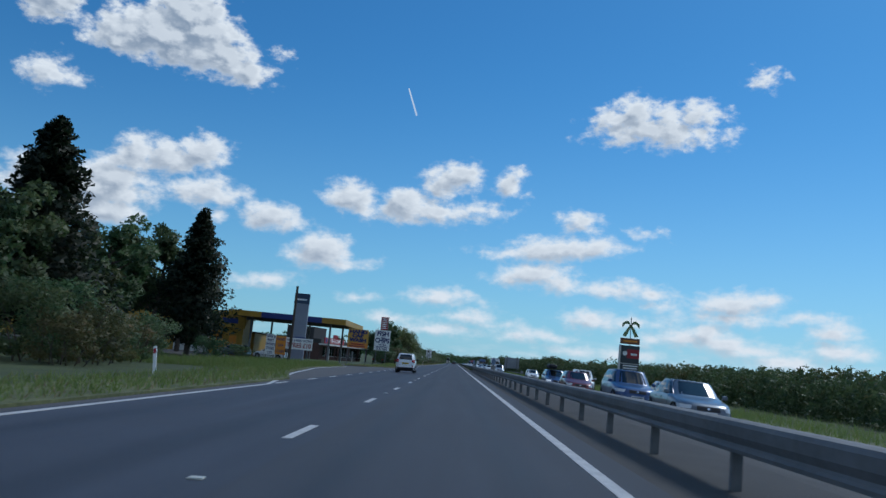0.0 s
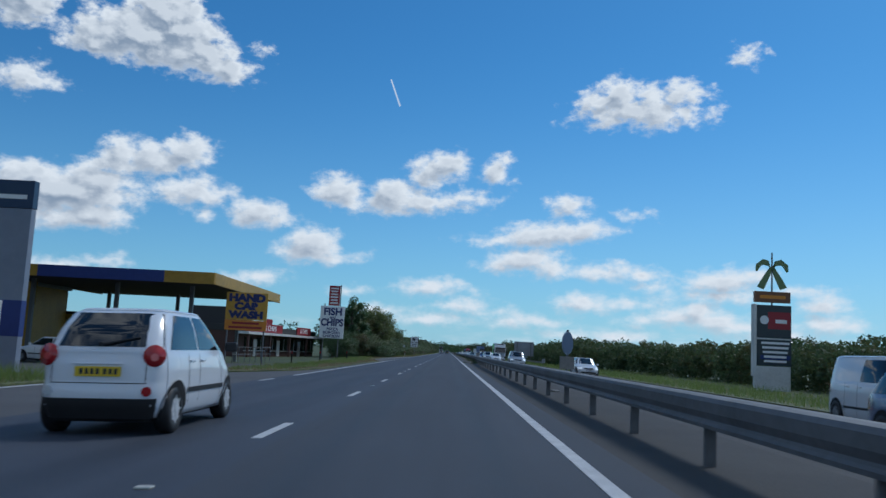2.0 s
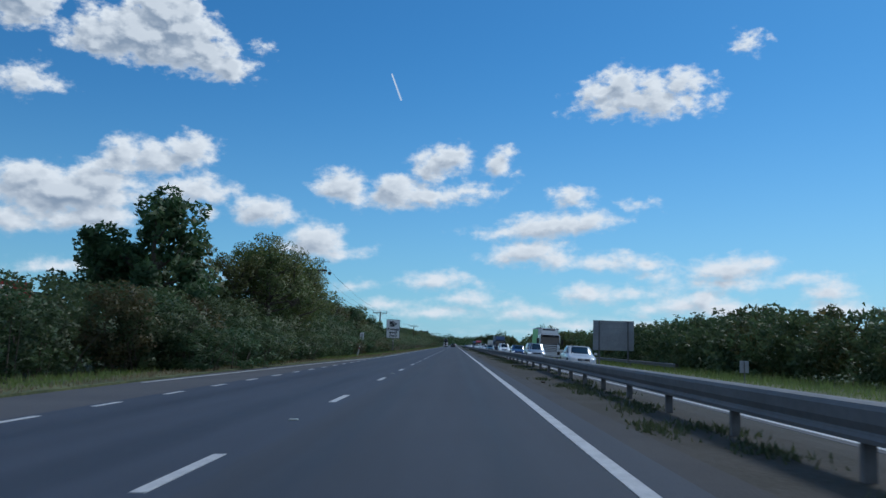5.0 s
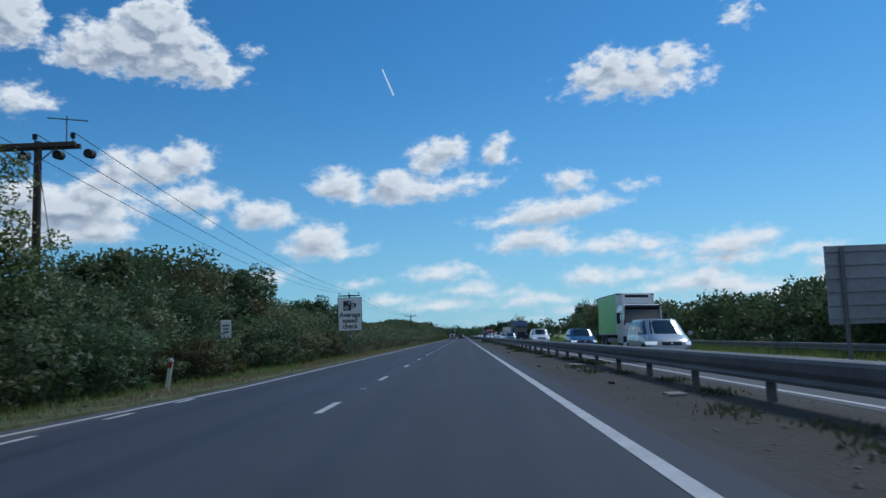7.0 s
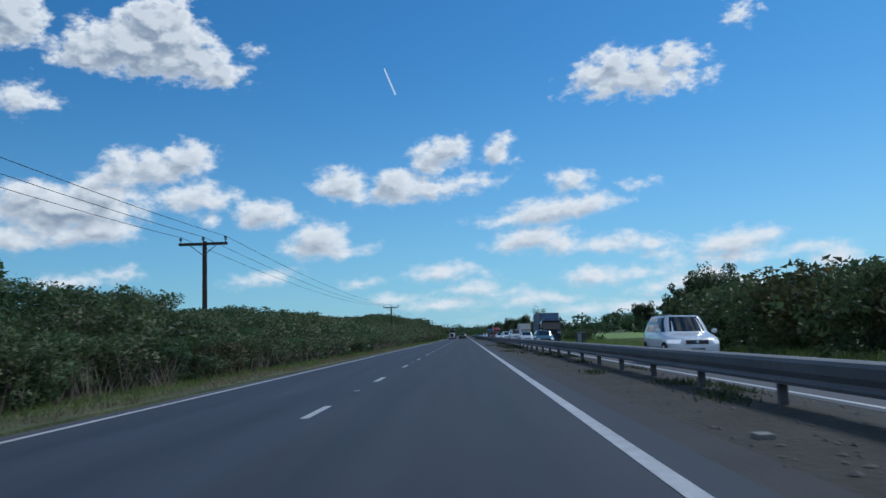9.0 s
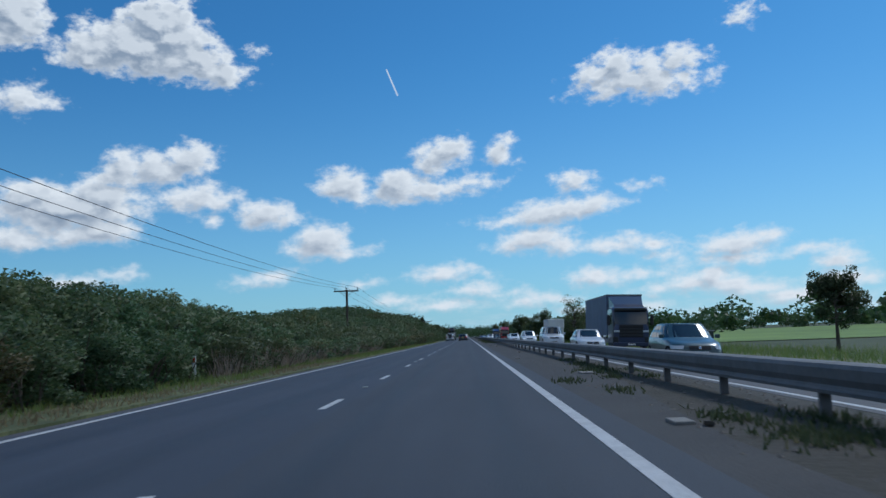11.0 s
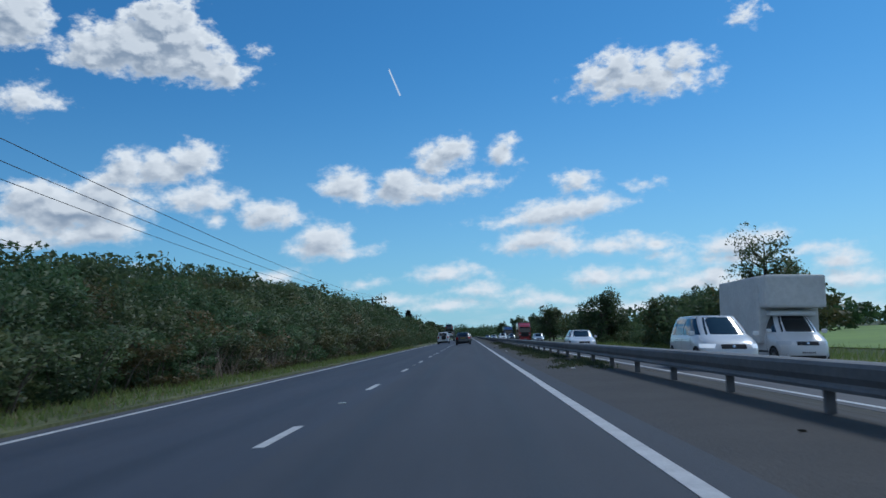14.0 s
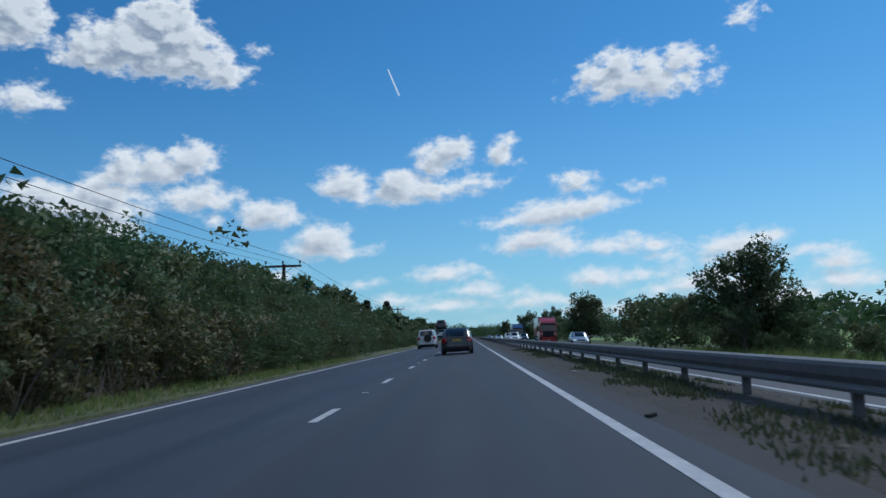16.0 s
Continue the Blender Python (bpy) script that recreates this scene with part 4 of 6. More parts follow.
tagged(new("far_woods", leaf_mesh("far_woods", cs, rs, 90, 1.1, M["leaf_tree"], 9, 0.7)), "distant dark green woods and hedges on the horizon", "woods", "", "stuff")

# rough grass on the verges and weeds in the median
def tufts(name, spots, h, material, label, seed):
    r = np.random.RandomState(seed)
    p = np.asarray(spots, float)
    p[:, 2] += [level(x) for x in p[:, 0]]
    n = len(p)
    a = r.uniform(0, 6.283, n)
    side = np.stack([np.cos(a), np.sin(a), np.zeros(n)], 1) * (0.012 + 0.012 * r.rand(n))[:, None]
    hh = h * r.uniform(0.4, 1.2, n)
    bend = r.normal(0, 0.35, (n, 2)) * hh[:, None]
    tip = p + np.concatenate([bend, hh[:, None]], 1)
    tri_ = np.stack([p - side, p + side, tip], 1).reshape(-1, 3)
    return tagged(new(name, mesh_from(name, tri_, np.arange(3 * n).reshape(-1, 3).tolist(), material)), label, "grass", "", "stuff")


r_ = np.random.RandomState(3)
ys = np.concatenate([r_.uniform(-5, 79, 11000), r_.uniform(86, 470, 52000)])
xs_ = np.array([outer(v) for v in ys]) - 0.1 - 4.0 * r_.beta(1.2, 1.6, len(ys))
M["dry_blades"] = foliage("dry straw-coloured grass", (0.20, 0.185, 0.090), (0.32, 0.28, 0.15), (0.14, 0.17, 0.06), 0.1)
near_road = (np.array([outer(v) for v in ys]) - xs_) < 1.1 + 0.5 * np.sin(ys * 0.31)
dry = (near_road & (ys < 345) & (ys > 86)) | (r_.rand(len(ys)) < 0.12)
spots = np.stack([xs_, ys, np.full(len(ys), 0.03)], 1)
tufts("verge_grass", spots[~dry], 0.22, M["blades"], "uneven green grass on the verge", 4)
tufts("dry_grass", spots[dry], 0.16, M["dry_blades"], "dry straw-coloured grass along the edge of the road", 24)
ys = r_.uniform(20, 480, 42000)
tufts("verge_grass", np.stack([15.9 + 9 * r_.beta(1.1, 1.8, len(ys)), ys, np.full(len(ys), 0.0)], 1), 0.5, M["blades"], "long rough grass beyond the opposite carriageway", 5)
ys = r_.uniform(44, 79, 12000)
tufts("long_grass", np.stack([-8.9 - 8.5 * r_.beta(1.0, 1.3, len(ys)), ys, np.full(len(ys), -0.05)], 1), 0.55, M["blades"], "long rough grass between the road and the garage", 14)
M["weed"] = foliage("dusty weeds", (0.050, 0.070, 0.034), (0.085, 0.105, 0.052), (0.16, 0.15, 0.09), 0.1)
spots = []
for k in range(320):
    yy = r_.choice([r_.uniform(128, 320), r_.uniform(388, 470)])
    c = (BAR_X(yy) + r_.normal(-0.35, 0.4), yy)
    for q in range(90):
        spots.append((c[0] + r_.normal(0, 0.14), c[1] + r_.normal(0, 0.4), 0.0))
tufts("median_weeds", spots, 0.085, M["weed"], "weeds and dry grass along the central reservation", 6)
n = 15000
ys = np.where(r_.rand(n) < 0.7, r_.uniform(160, 322, n), r_.uniform(388, 470, n))
c = np.stack([4.2 + 3.0 * r_.beta(1.3, 1.1, n), ys, np.full(n, 0.0)], 1)
c[:, 2] = [level(x) for x in c[:, 0]]
sz = (0.010 + 0.040 * r_.rand(n) ** 5)[:, None, None] * r_.uniform(0.6, 1.4, (n, 1, 3))
corner = np.array([(1, 0, 0), (0, 1, 0), (0.1, 0.15, 0.5), (0, 1, 0), (-1, 0, 0), (0.1, 0.15, 0.5), (-1, 0, 0), (0, -1, 0), (0.1, 0.15, 0.5), (0, -1, 0), (1, 0, 0), (0.1, 0.15, 0.5)], float)
M["stones"] = mat("mixed grey rubble", (0.17, 0.155, 0.14), 0.9, vary=0.7, scale=3, color2=(0.06, 0.055, 0.05))
tagged(new("rubble", mesh_of_arrays("rubble", (c[:, None, :] + corner[None] * sz).reshape(-1, 3), 3, M["stones"])), "loose stones and rubble strewn along the central reservation", "rubble", "", "stuff")

# pale dead stalks at the foot of the hedge
ys = np.concatenate([r_.uniform(250, 300, 700), r_.uniform(322, 378, 3200), r_.uniform(396, 455, 2600)])
clump = 0.5 + 0.5 * np.sin(ys * 0.9) * np.sin(ys * 0.37 + 1)
ys = ys[r_.rand(len(ys)) < clump + 0.15]
tufts("dead_stalks", np.stack([-6.35 - 0.8 * r_.rand(len(ys)), ys, np.zeros(len(ys))], 1), 1.15, M["straw"], "pale dead stalks at the foot of the hedge", 12)
# ---------------------------------------------------------------- signs, poles and buildings


def board(parent, name, x0, x1, y, z0, z1, material, label="", t=0.05):
    return part(name, box(x0, x1, y - t / 2, y + t / 2, z0, z1, 0.008), material, parent, label)


M["sign_blue_pale"] = mat("faded blue sign face", (0.13, 0.20, 0.33), 0.5, vary=0.4, scale=3, big=0.4, color2=(0.30, 0.36, 0.44))


def text_on(parent, text, x, y, z, size, material, squeeze=1.0, bold=0.012):
    return lettering(text, size, parent, material, pose(x, y, z) @ UPRIGHT, squeeze=squeeze, bold=bold)


def bars(parent, x0, x1, y, z0, z1, n, material, seed=1):
    """Writing too small to read: plain bars."""
    r = random.Random(seed)
    b = bmesh.new()
    h = (z1 - z0) / n
    for k in range(n):
        inset = r.uniform(0, 0.25) * (x1 - x0) / 2
        box(x0 + inset, x1 - inset, y - 0.006, y + 0.006, z0 + k * h + 0.25 * h, z0 + k * h + 0.75 * h, 0, b)
    return tagged(part("mark", b, material, parent), "", "", "", "stuff")


def post(parent, x, y, z0, z1, r=0.045, material=None, name="post"):
    return part(name, tube((x, y, z0), (x, y, z1), r, None, 10), material or M["galv"], parent)


# fish and chip shop's roadside sign
s = thing("shop_sign", pose(-11.35, 148.0, 0), "tall white fish and chips sign with red top panel", "sign")
b1 = board(s, "panel", -1.38, 1.38, 0, 2.30, 5.95, M["sign_white"], "white sign panel with navy lettering", 0.12)
text_on(b1, "FISH", 0.05, -0.075, 5.28, 1.12, M["sign_blue"], 1.0, 0.045)
text_on(b1, "and", 0.05, -0.075, 4.66, 0.46, M["sign_blue"])
text_on(b1, "CHIPS", 0.0, -0.075, 4.05, 1.12, M["sign_blue"], 0.86, 0.045)
text_on(b1, "PIZZA", 0.1, -0.075, 3.32, 0.42, M["sign_blue"], 1.15, 0.012)
text_on(b1, "BURGERS", 0.0, -0.075, 2.92, 0.42, M["sign_blue"], 1.1, 0.012)
text_on(b1, "CHICKEN", 0.0, -0.075, 2.53, 0.42, M["sign_blue"], 1.08, 0.012)
b2 = board(s, "top_panel", -0.52, 0.72, 0, 6.0, 8.30, M["sign_red"], "red upper panel with pale marks", 0.10)
bars(b2, -0.36, 0.56, -0.058, 6.15, 8.15, 6, M["sign_white"], 3)
for x in (-0.95, 0.80):
    post(s, x, 0.12, -0.2, 6.2 if x < 0 else 8.4, 0.06)

# fish and chip shop, its front along the road
shop = thing("chip_shop", pose(-21.8, 151.4, 0, 0, 0, -8.7), "single-storey brick chip shop with flat roof and white canopy", "building")
# local: y along the front, +x towards the road
part("wall", box(-11, -1.2, 0, 29, -0.2, 3.0), M["brick"], shop, "dark red brick wall")
part("parapet", box(-11.1, -1.0, -0.1, 29.1, 3.0, 3.75, 0.02), M["felt"], shop, "dark roof edge")
part("canopy", box(-1.3, 0.35, -0.3, 29.6, 2.68, 2.98, 0.02), M["render_white"], shop, "white projecting canopy")
part("fascia", box(-1.0, -0.86, 1.7, 14.4, 3.05, 4.15, 0.03), M["sign_red"], shop, "red fascia with white lettering")
lettering("FISH & CHIPS", 0.95, shop, M["sign_white"], pose(-0.84, 8.6, 3.58) @ pose(0, 0, 0, 90, 0, 90), squeeze=1.25, bold=0.02)
part("roundel", disc((-0.84, 2.6, 3.62), (1, 0, 0), 0.42, 0.04, 24), M["blue_panel"], shop, "blue round emblem")
part("fascia", box(-1.0, -0.86, 20.5, 26.5, 3.05, 4.15, 0.03), M["sign_red"], shop, "second red fascia")
lettering("& CHIPS", 0.85, shop, M["sign_white"], pose(-0.84, 23.4, 3.58) @ pose(0, 0, 0, 90, 0, 90), squeeze=1.1, bold=0.02)
part("roof_sign", box(-1.6, -1.45, 9.0, 12.0, 4.2, 4.85, 0.03), M["sign_red"], shop, "red sign on the roof")
part("plant_room", box(-8.5, -3.2, 2.0, 9.5, 3.75, 5.9, 0.03), M["felt"], shop, "dark box on the roof")
for y in (2.2, 6.2, 10.4, 14.6, 18.8, 23.0, 26.4):
    w_ = part("window", box(-1.22, -1.12, y, y + 2.6, 0.75, 2.35, 0.01), M["glass"], shop, "dark shop window")
    part("frame", box(-1.20, -1.08, y + 1.26, y + 1.34, 0.75, 2.35), M["render_white"], w_)
    part("sill", box(-1.25, -1.02, y - 0.05, y + 2.65, 0.66, 0.75), M["render_white"], w_)
for y in (5.2, 13.4, 21.9):
    part("door", box(-1.22, -1.10, y, y + 0.95, 0.0, 2.1, 0.01), M["render_white"], shop, "pale door")
for y in (0.3, 7.5, 14.8, 22, 29):
    part("pillar", box(-0.05, 0.2, y - 0.13, y + 0.13, -0.1, 2.7, 0.01), M["brick"], shop, "brick pillar")

# filling-station canopy
cn = thing("forecourt_canopy", pose(-19.4, 111.5, 0), "old filling-station canopy with yellow and blue edges", "canopy")
part("roof_slab", box(-7.3, 7.3, -9.6, 9.6, 5.05, 5.6, 0.02), M["felt"], cn, "dark underside and roof")
part("fascia", box(-7.4, -3.2, -9.72, -9.6, 4.98, 5.68, 0.01), M["sign_yellow"], cn, "yellow edge")
part("fascia", box(-3.2, 4.4, -9.72, -9.6, 4.98, 5.68, 0.01), M["blue_panel"], cn, "blue edge")
part("fascia", box(4.4, 7.4, -9.72, -9.6, 4.98, 5.68, 0.01), M["sign_yellow"], cn, "yellow edge")
part("fascia", box(7.3, 7.42, -9.6, 9.7, 4.98, 5.68, 0.01), M["sign_yellow"], cn, "yellow edge")
part("fascia", box(-7.42, -7.3, -9.6, 9.7, 4.98, 5.68, 0.01), M["sign_yellow"], cn, "yellow edge")
for x in (-5.2, 0.2, 5.0):
    for y in (-6.0, 6.0):
        part("column", box(x - 0.12, x + 0.12, y - 0.12, y + 0.12, -0.2, 5.08, 0.01), M["steel_grey"], cn)

# tyre garage
gar = thing("tyre_garage", pose(-26.7, 110, 0), "single-storey yellow tyre garage with a white shop front", "building")
part("wall", box(-34, 0, 0, 5, -0.2, 4.9), M["sign_yellow"], gar, "yellow painted wall")
part("annexe", box(-20, 0.4, 5, 19, -0.2, 3.2), M["sign_yellow"], gar, "lower yellow rear building")
part("annexe_roof", box(-20.2, 0.6, 5.02, 19.2, 3.2, 3.4, 0.02), M["felt"], gar, "dark flat roof")
part("roof", box(-34.3, 0.3, -0.4, 5.0, 4.9, 5.45, 0.03), M["steel_grey"], gar, "grey metal roof edge")
part("fascia", box(-34, -9.0, -0.5, -0.38, 3.9, 5.6, 0.02), M["sign_yellow"], gar, "yellow fascia")
part("fascia", box(-4.6, 0.32, -0.5, -0.38, 3.6, 5.75, 0.02), M["sign_yellow"], gar, "taller yellow fascia")
part("grey_panel", box(-9.0, -4.6, -0.52, -0.4, 4.75, 5.6, 0.01), M["steel_grey"], gar)
bn = part("banner", box(-8.4, -4.8, -0.62, -0.55, 3.75, 4.7, 0.01), M["sign_white"], gar, "white banner on the wall")
text_on(bn, "NEW & PART WORN TYRES", -6.6, -0.63, 4.22, 0.36, M["sign_blue"], 0.72, 0.006)
part("blue_sign", box(-2.8, -0.7, -0.58, -0.5, 4.2, 4.85, 0.01), M["blue_panel"], gar, "blue sign")
part("shop_front", box(-9.0, -4.4, -0.5, -0.02, 0.0, 3.7, 0.02), M["render_white"], gar, "white shop front")
for x in (-8.7, -7.2, -5.7):
    part("window", box(x, x + 1.2, -0.56, -0.5, 0.9, 2.9, 0.01), M["glass"], gar, "shop window with small posters")
# the bays' dim insides are painted: near-black panels set on the solid wall
for x in (-31, -24, -16):
    part("garage_door", box(x, x + 5.2, -0.08, 0.02, 0, 3.6, 0.01), M["dark"], gar, "near-black panel standing for the shade in an open bay")
for x in (-3.6, -1.8):
    part("poster", box(x, x + 1.0, -0.08, 0.0 - 0.01, 0.8, 2.6, 0.01), M["sign_orange"], gar, "orange poster")

# pale gable among the trees
hs_ = thing("house", pose(-29.3, 66, 0), "small buff rendered house end among trees", "house")
part("wall", box(-2.2, 2.2, 0, 7, -0.2, 2.6), mat("weathered buff render", (0.34, 0.29, 0.22), 0.85, vary=0.4, scale=6, big=0.4), hs_, "buff wall")
gb = bmesh.new()
ga, gb2 = [(-2.35, -0.2, 2.55), (2.35, -0.2, 2.55), (0, -0.2, 4.1)], [(-2.35, 7.2, 2.55), (2.35, 7.2, 2.55), (0, 7.2, 4.1)]
va, vb = [gb.verts.new(v) for v in ga], [gb.verts.new(v) for v in gb2]
gb.faces.new(va); gb.faces.new(vb[::-1])
for k in range(3):
    gb.faces.new((va[k], vb[k], vb[(k + 1) % 3], va[(k + 1) % 3]))
part("roof", gb, M["felt"], hs_, "dark pitched roof")
for x, y in ((-14.1, 82.6),):
    tp = thing("totem_sign", pose(x, y, 0), "tall grey-white totem sign with a dark blue head", "sign")
    board(tp, "column", -0.74, 0.74, 0, -0.2, 5.95, mat("grey-white totem panel", (0.24, 0.27, 0.34), 0.5, vary=0.2, scale=3, big=0.2), "grey-white panel", 0.35)
    board(tp, "head", -0.76, 0.76, 0, 5.97, 7.0, mat("dark blue sign head", (0.02, 0.045, 0.10), 0.4), "dark blue head", 0.37)
    part("pale_mark", box(-0.52, 0.52, -0.20, -0.186, 6.30, 6.46), M["sign_white"], tp)
    board(tp, "foot_panel", -0.75, 0.75, -0.002, 1.3, 2.6, M["blue_panel"], "blue lower panel", 0.36)
tb = thing("timber_post", pose(-12.35, 70.2, 0), "dark timber pole beside the garage", "pole")
part("pole", tube((0, 0, -0.4), (0.05, 0, 6.75), 0.13, 0.10, 10), M["wood_pole"], tb)
for nm, x0, x1, z0, z1, mt, words, ink in (
        ("advert_board", -16.25, -15.32, 0.7, 2.6, "sign_white", ("NEW &", "PART", "WORN", "TYRES", "£10"), "sign_blue"),
        ("advert_board", -15.28, -14.33, 0.75, 2.48, "sign_orange", ("HAND", "CAR", "WASH"), "sign_blue")):
    a = thing(nm, pose((x0 + x1) / 2, 78, 0), "painted advertising board on two posts by the garage", "sign")
    w = (x1 - x0) / 2
    board(a, "panel", -w, w, 0, z0, z1, M[mt])
    step = (z1 - z0) / len(words)
    for k, word in enumerate(words):
        text_on(a, word, 0, -0.03, z1 - step * (k + 0.5), 0.36, M[ink], 0.75, 0.008)
    for x in (-w + 0.1, w - 0.1):
        post(a, x, 0.05, -0.2, z1 - 0.1)
a = thing("advert_board", pose(-13.1, 78.2, 0), "wide white tyre advertising board on posts", "sign")
board(a, "panel", -1.3, 1.3, 0, 1.3, 2.4, M["sign_white"])
text_on(a, "NEW & PART WORN", 0, -0.03, 2.15, 0.30, M["sign_blue"], 0.85, 0.006)
text_on(a, "TYRES £10", 0, -0.03, 1.68, 0.60, M["sign_red"], 0.85, 0.014)
for x in (-1.1, 1.1):
    post(a, x, 0.05, -0.2, 2.3)
a = thing("car_wash_sign", pose(-10.6, 104.5, 0), "yellow and orange hand car wash sign on posts", "sign")
hb = board(a, "panel", -1.3, 1.3, 0, 2.75, 4.45, mat("faded yellow sign", (0.62, 0.36, 0.05), 0.5, vary=0.3, scale=5), "yellow panel", 0.08)
text_on(hb, "HAND", 0, -0.05, 4.10, 0.62, M["sign_blue"], 1.25, 0.045)
text_on(hb, "CAR", 0, -0.05, 3.58, 0.58, M["sign_blue"], 1.3, 0.045)
text_on(hb, "WASH", 0, -0.05, 3.05, 0.58, M["sign_blue"], 1.25, 0.045)
board(a, "lower_panel", -1.3, 1.3, 0, 2.1, 2.73, M["sign_orange"], "orange lower panel", 0.08)
bars(a, -1.1, 1.1, -0.046, 2.15, 2.68, 2, M["sign_red"], 8)
for x in (-1.15, 1.15):
    post(a, x, 0.08, -0.2, 4.3, 0.05)
# fence rail and parked cars on the forecourt
fr = thing("steel_railing", pose(-13.2, 112, 0), "grey steel railing beside the forecourt", "railing")
for k in range(8):
    post(fr, 0, k * 1.8, -0.1, 1.1, 0.03)
for z in (0.55, 1.08):
    part("rail", tube((0, 0, z), (0, 12.6, z), 0.025, None, 8), M["galv"], fr)

# services sign on the far side
g = thing("services_sign", pose(25.7, 114, raised(25.7)), "tall services totem with dark panels and a green palm emblem", "sign", grounded=False)
M["palm"] = mat("dull green plastic", (0.17, 0.24, 0.10), 0.5, vary=0.2, scale=4)
M["panel_dark"] = mat("dark slate sign panel", (0.035, 0.05, 0.06), 0.45, vary=0.2, scale=3)
part("plinth", box(-1.3, 1.3, -0.2, 0.2, -1.7, 0.35, 0.02), M["render_white"], g, "white foot")
part("side_fin", box(-1.42, -1.2, -0.28, 0.28, -0.4, 4.85, 0.02), M["render_white"], g, "pale edge")
p1 = board(g, "panel", -1.18, 1.35, 0, 2.40, 4.80, M["panel_dark"], "dark upper panel", 0.4)
part("red_shape", box(-0.35, 1.30, -0.214, -0.202, 3.05, 4.30), M["sign_red"], p1)
part("pale_shape", disc((-0.62, -0.21, 3.7), (0, 1, 0), 0.32, 0.02, 20), M["sign_white"], p1)
bars(p1, 0.05, 1.15, -0.222, 3.35, 3.9, 1, M["sign_white"], 2)
p2 = board(g, "panel", -1.18, 1.35, 0, 0.40, 2.28, M["panel_dark"], "dark lower panel", 0.4)
bars(p2, -0.85, 1.2, -0.21, 0.55, 2.2, 5, M["sign_white"], 6)
part("blue_band", box(-0.9, 1.25, -0.212, -0.203, 0.85, 1.15), M["blue_panel"], p2)
part("gap_bar", box(-1.2, 1.35, -0.15, 0.15, 2.28, 2.40), M["render_white"], g)
o1 = board(g, "name_box", -1.3, 1.3, 0, 5.0, 5.80, mat("brown-orange sign box", (0.20, 0.085, 0.04), 0.5), "brown box with orange marks", 0.35)
bars(o1, -1.0, 1.0, -0.182, 5.15, 5.65, 1, M["sign_orange"], 4)
post(g, 0, 0, 4.7, 8.7, 0.06, M["steel_grey"])
for sgn in (-1, 1):
    for pts in (((0.0, 7.35), (0.25, 7.9), (0.65, 8.0), (1.0, 7.75), (1.15, 7.3)), ((0.05, 7.6), (0.30, 7.1), (0.62, 6.5), (0.85, 6.05))):
        rings = []
        for k, (x, z) in enumerate(pts):
            w = (0.16, 0.38, 0.42, 0.36, 0.10)[k] if len(pts) == 5 else (0.18, 0.36, 0.46, 0.50)[k]
            dx, dz = (0, 1) if k in (1, 2) and len(pts) == 5 else (1, 0.4)
            n_ = math.hypot(dx, dz); dx, dz = dx / n_ * w / 2, dz / n_ * w / 2
            rings.append([(sgn * (x - dx), -0.07, z - dz), (sgn * (x + dx), -0.07, z + dz), (sgn * (x + dx), 0.07, z + dz), (sgn * (x - dx), 0.07, z - dz)])
        part("frond", loft(rings, True), M["palm"], g, "curved green frond")


# round prohibition signs in the central reservation, seen from the side
def round_sign(x, y):
    s = thing("round_sign", pose(x, y, 0), "round road sign over a small plate on a grey post", "road sign", "median signs")
    post(s, 0, 0.03, -0.1, 1.72, 0.035)
    d = part("disc", disc((0, 0, 0), (0, 1, 0), 0.33, 0.02, 32), M["sign_blue_pale"], s, "round blue-grey sign face", False, pose(0, 0, 1.34, 0, 0, 54))
    part("rim", disc((0, -0.012, 0), (0, 1, 0), 0.30, 0.012, 32), mat("sign face blue-grey", (0.09, 0.14, 0.24), 0.4), d)
    part("plate", box(-0.21, 0.21, -0.012, 0.012, 0.60, 0.96, 0.006), M["concrete"], s, "small pale plate")


round_sign(5.52, 76.5)
round_sign(5.15, 139.7)

# back of a large direction sign on the far verge
b = thing("direction_sign", pose(16.6, 213.8, raised(16.6) - 0.12), "large direction sign seen from behind, with ribbed grey back", "road sign", grounded=False)
part("panel", box(-1.95, 1.75, -0.02, 0.02, 0.55, 3.25, 0.01), M["sign_back"], b, "grey-brown back")
for k in range(6):
    part("rib", box(-1.95, 1.75, -0.07, -0.02, 0.72 + 0.46 * k, 0.80 + 0.46 * k, 0.004), M["sign_back"], b)
for x in (-1.4, 1.2):
    post(b, x, -0.12, -1.3, 3.2, 0.07)
b = thing("small_sign", pose(16.4, 179, 0), "small grey road sign seen from behind on a post", "road sign")
part("panel", box(-0.22, 0.22, -0.02, 0.02, 0.55, 1.14, 0.006), M["sign_back"], b)
post(b, 0, -0.04, -0.1, 1.1, 0.03)
b = thing("small_sign", pose(16.6, 253, 0), "pale equipment panel on a post at the far verge", "road sign")
part("panel", box(-0.35, 0.35, -0.02, 0.02, 0.35, 1.25, 0.006), M["sign_white"], b)
post(b, 0, 0.05, -0.1, 1.2, 0.035)
b = thing("cabinet", pose(16.4, 343.0, 0), "dark green roadside equipment cabinet", "cabinet")
part("body", box(-0.6, 0.6, -0.3, 0.3, -0.1, 1.3, 0.03), mat("dark green cabinet paint", (0.04, 0.055, 0.05), 0.5, vary=0.2), b)
part("lid", box(-0.64, 0.64, -0.34, 0.34, 1.3, 1.36, 0.01), M["sign_back"], b)
part("door", box(-0.5, -0.02, -0.315, -0.30, 0.1, 1.2, 0.004), M["sign_back"], b)

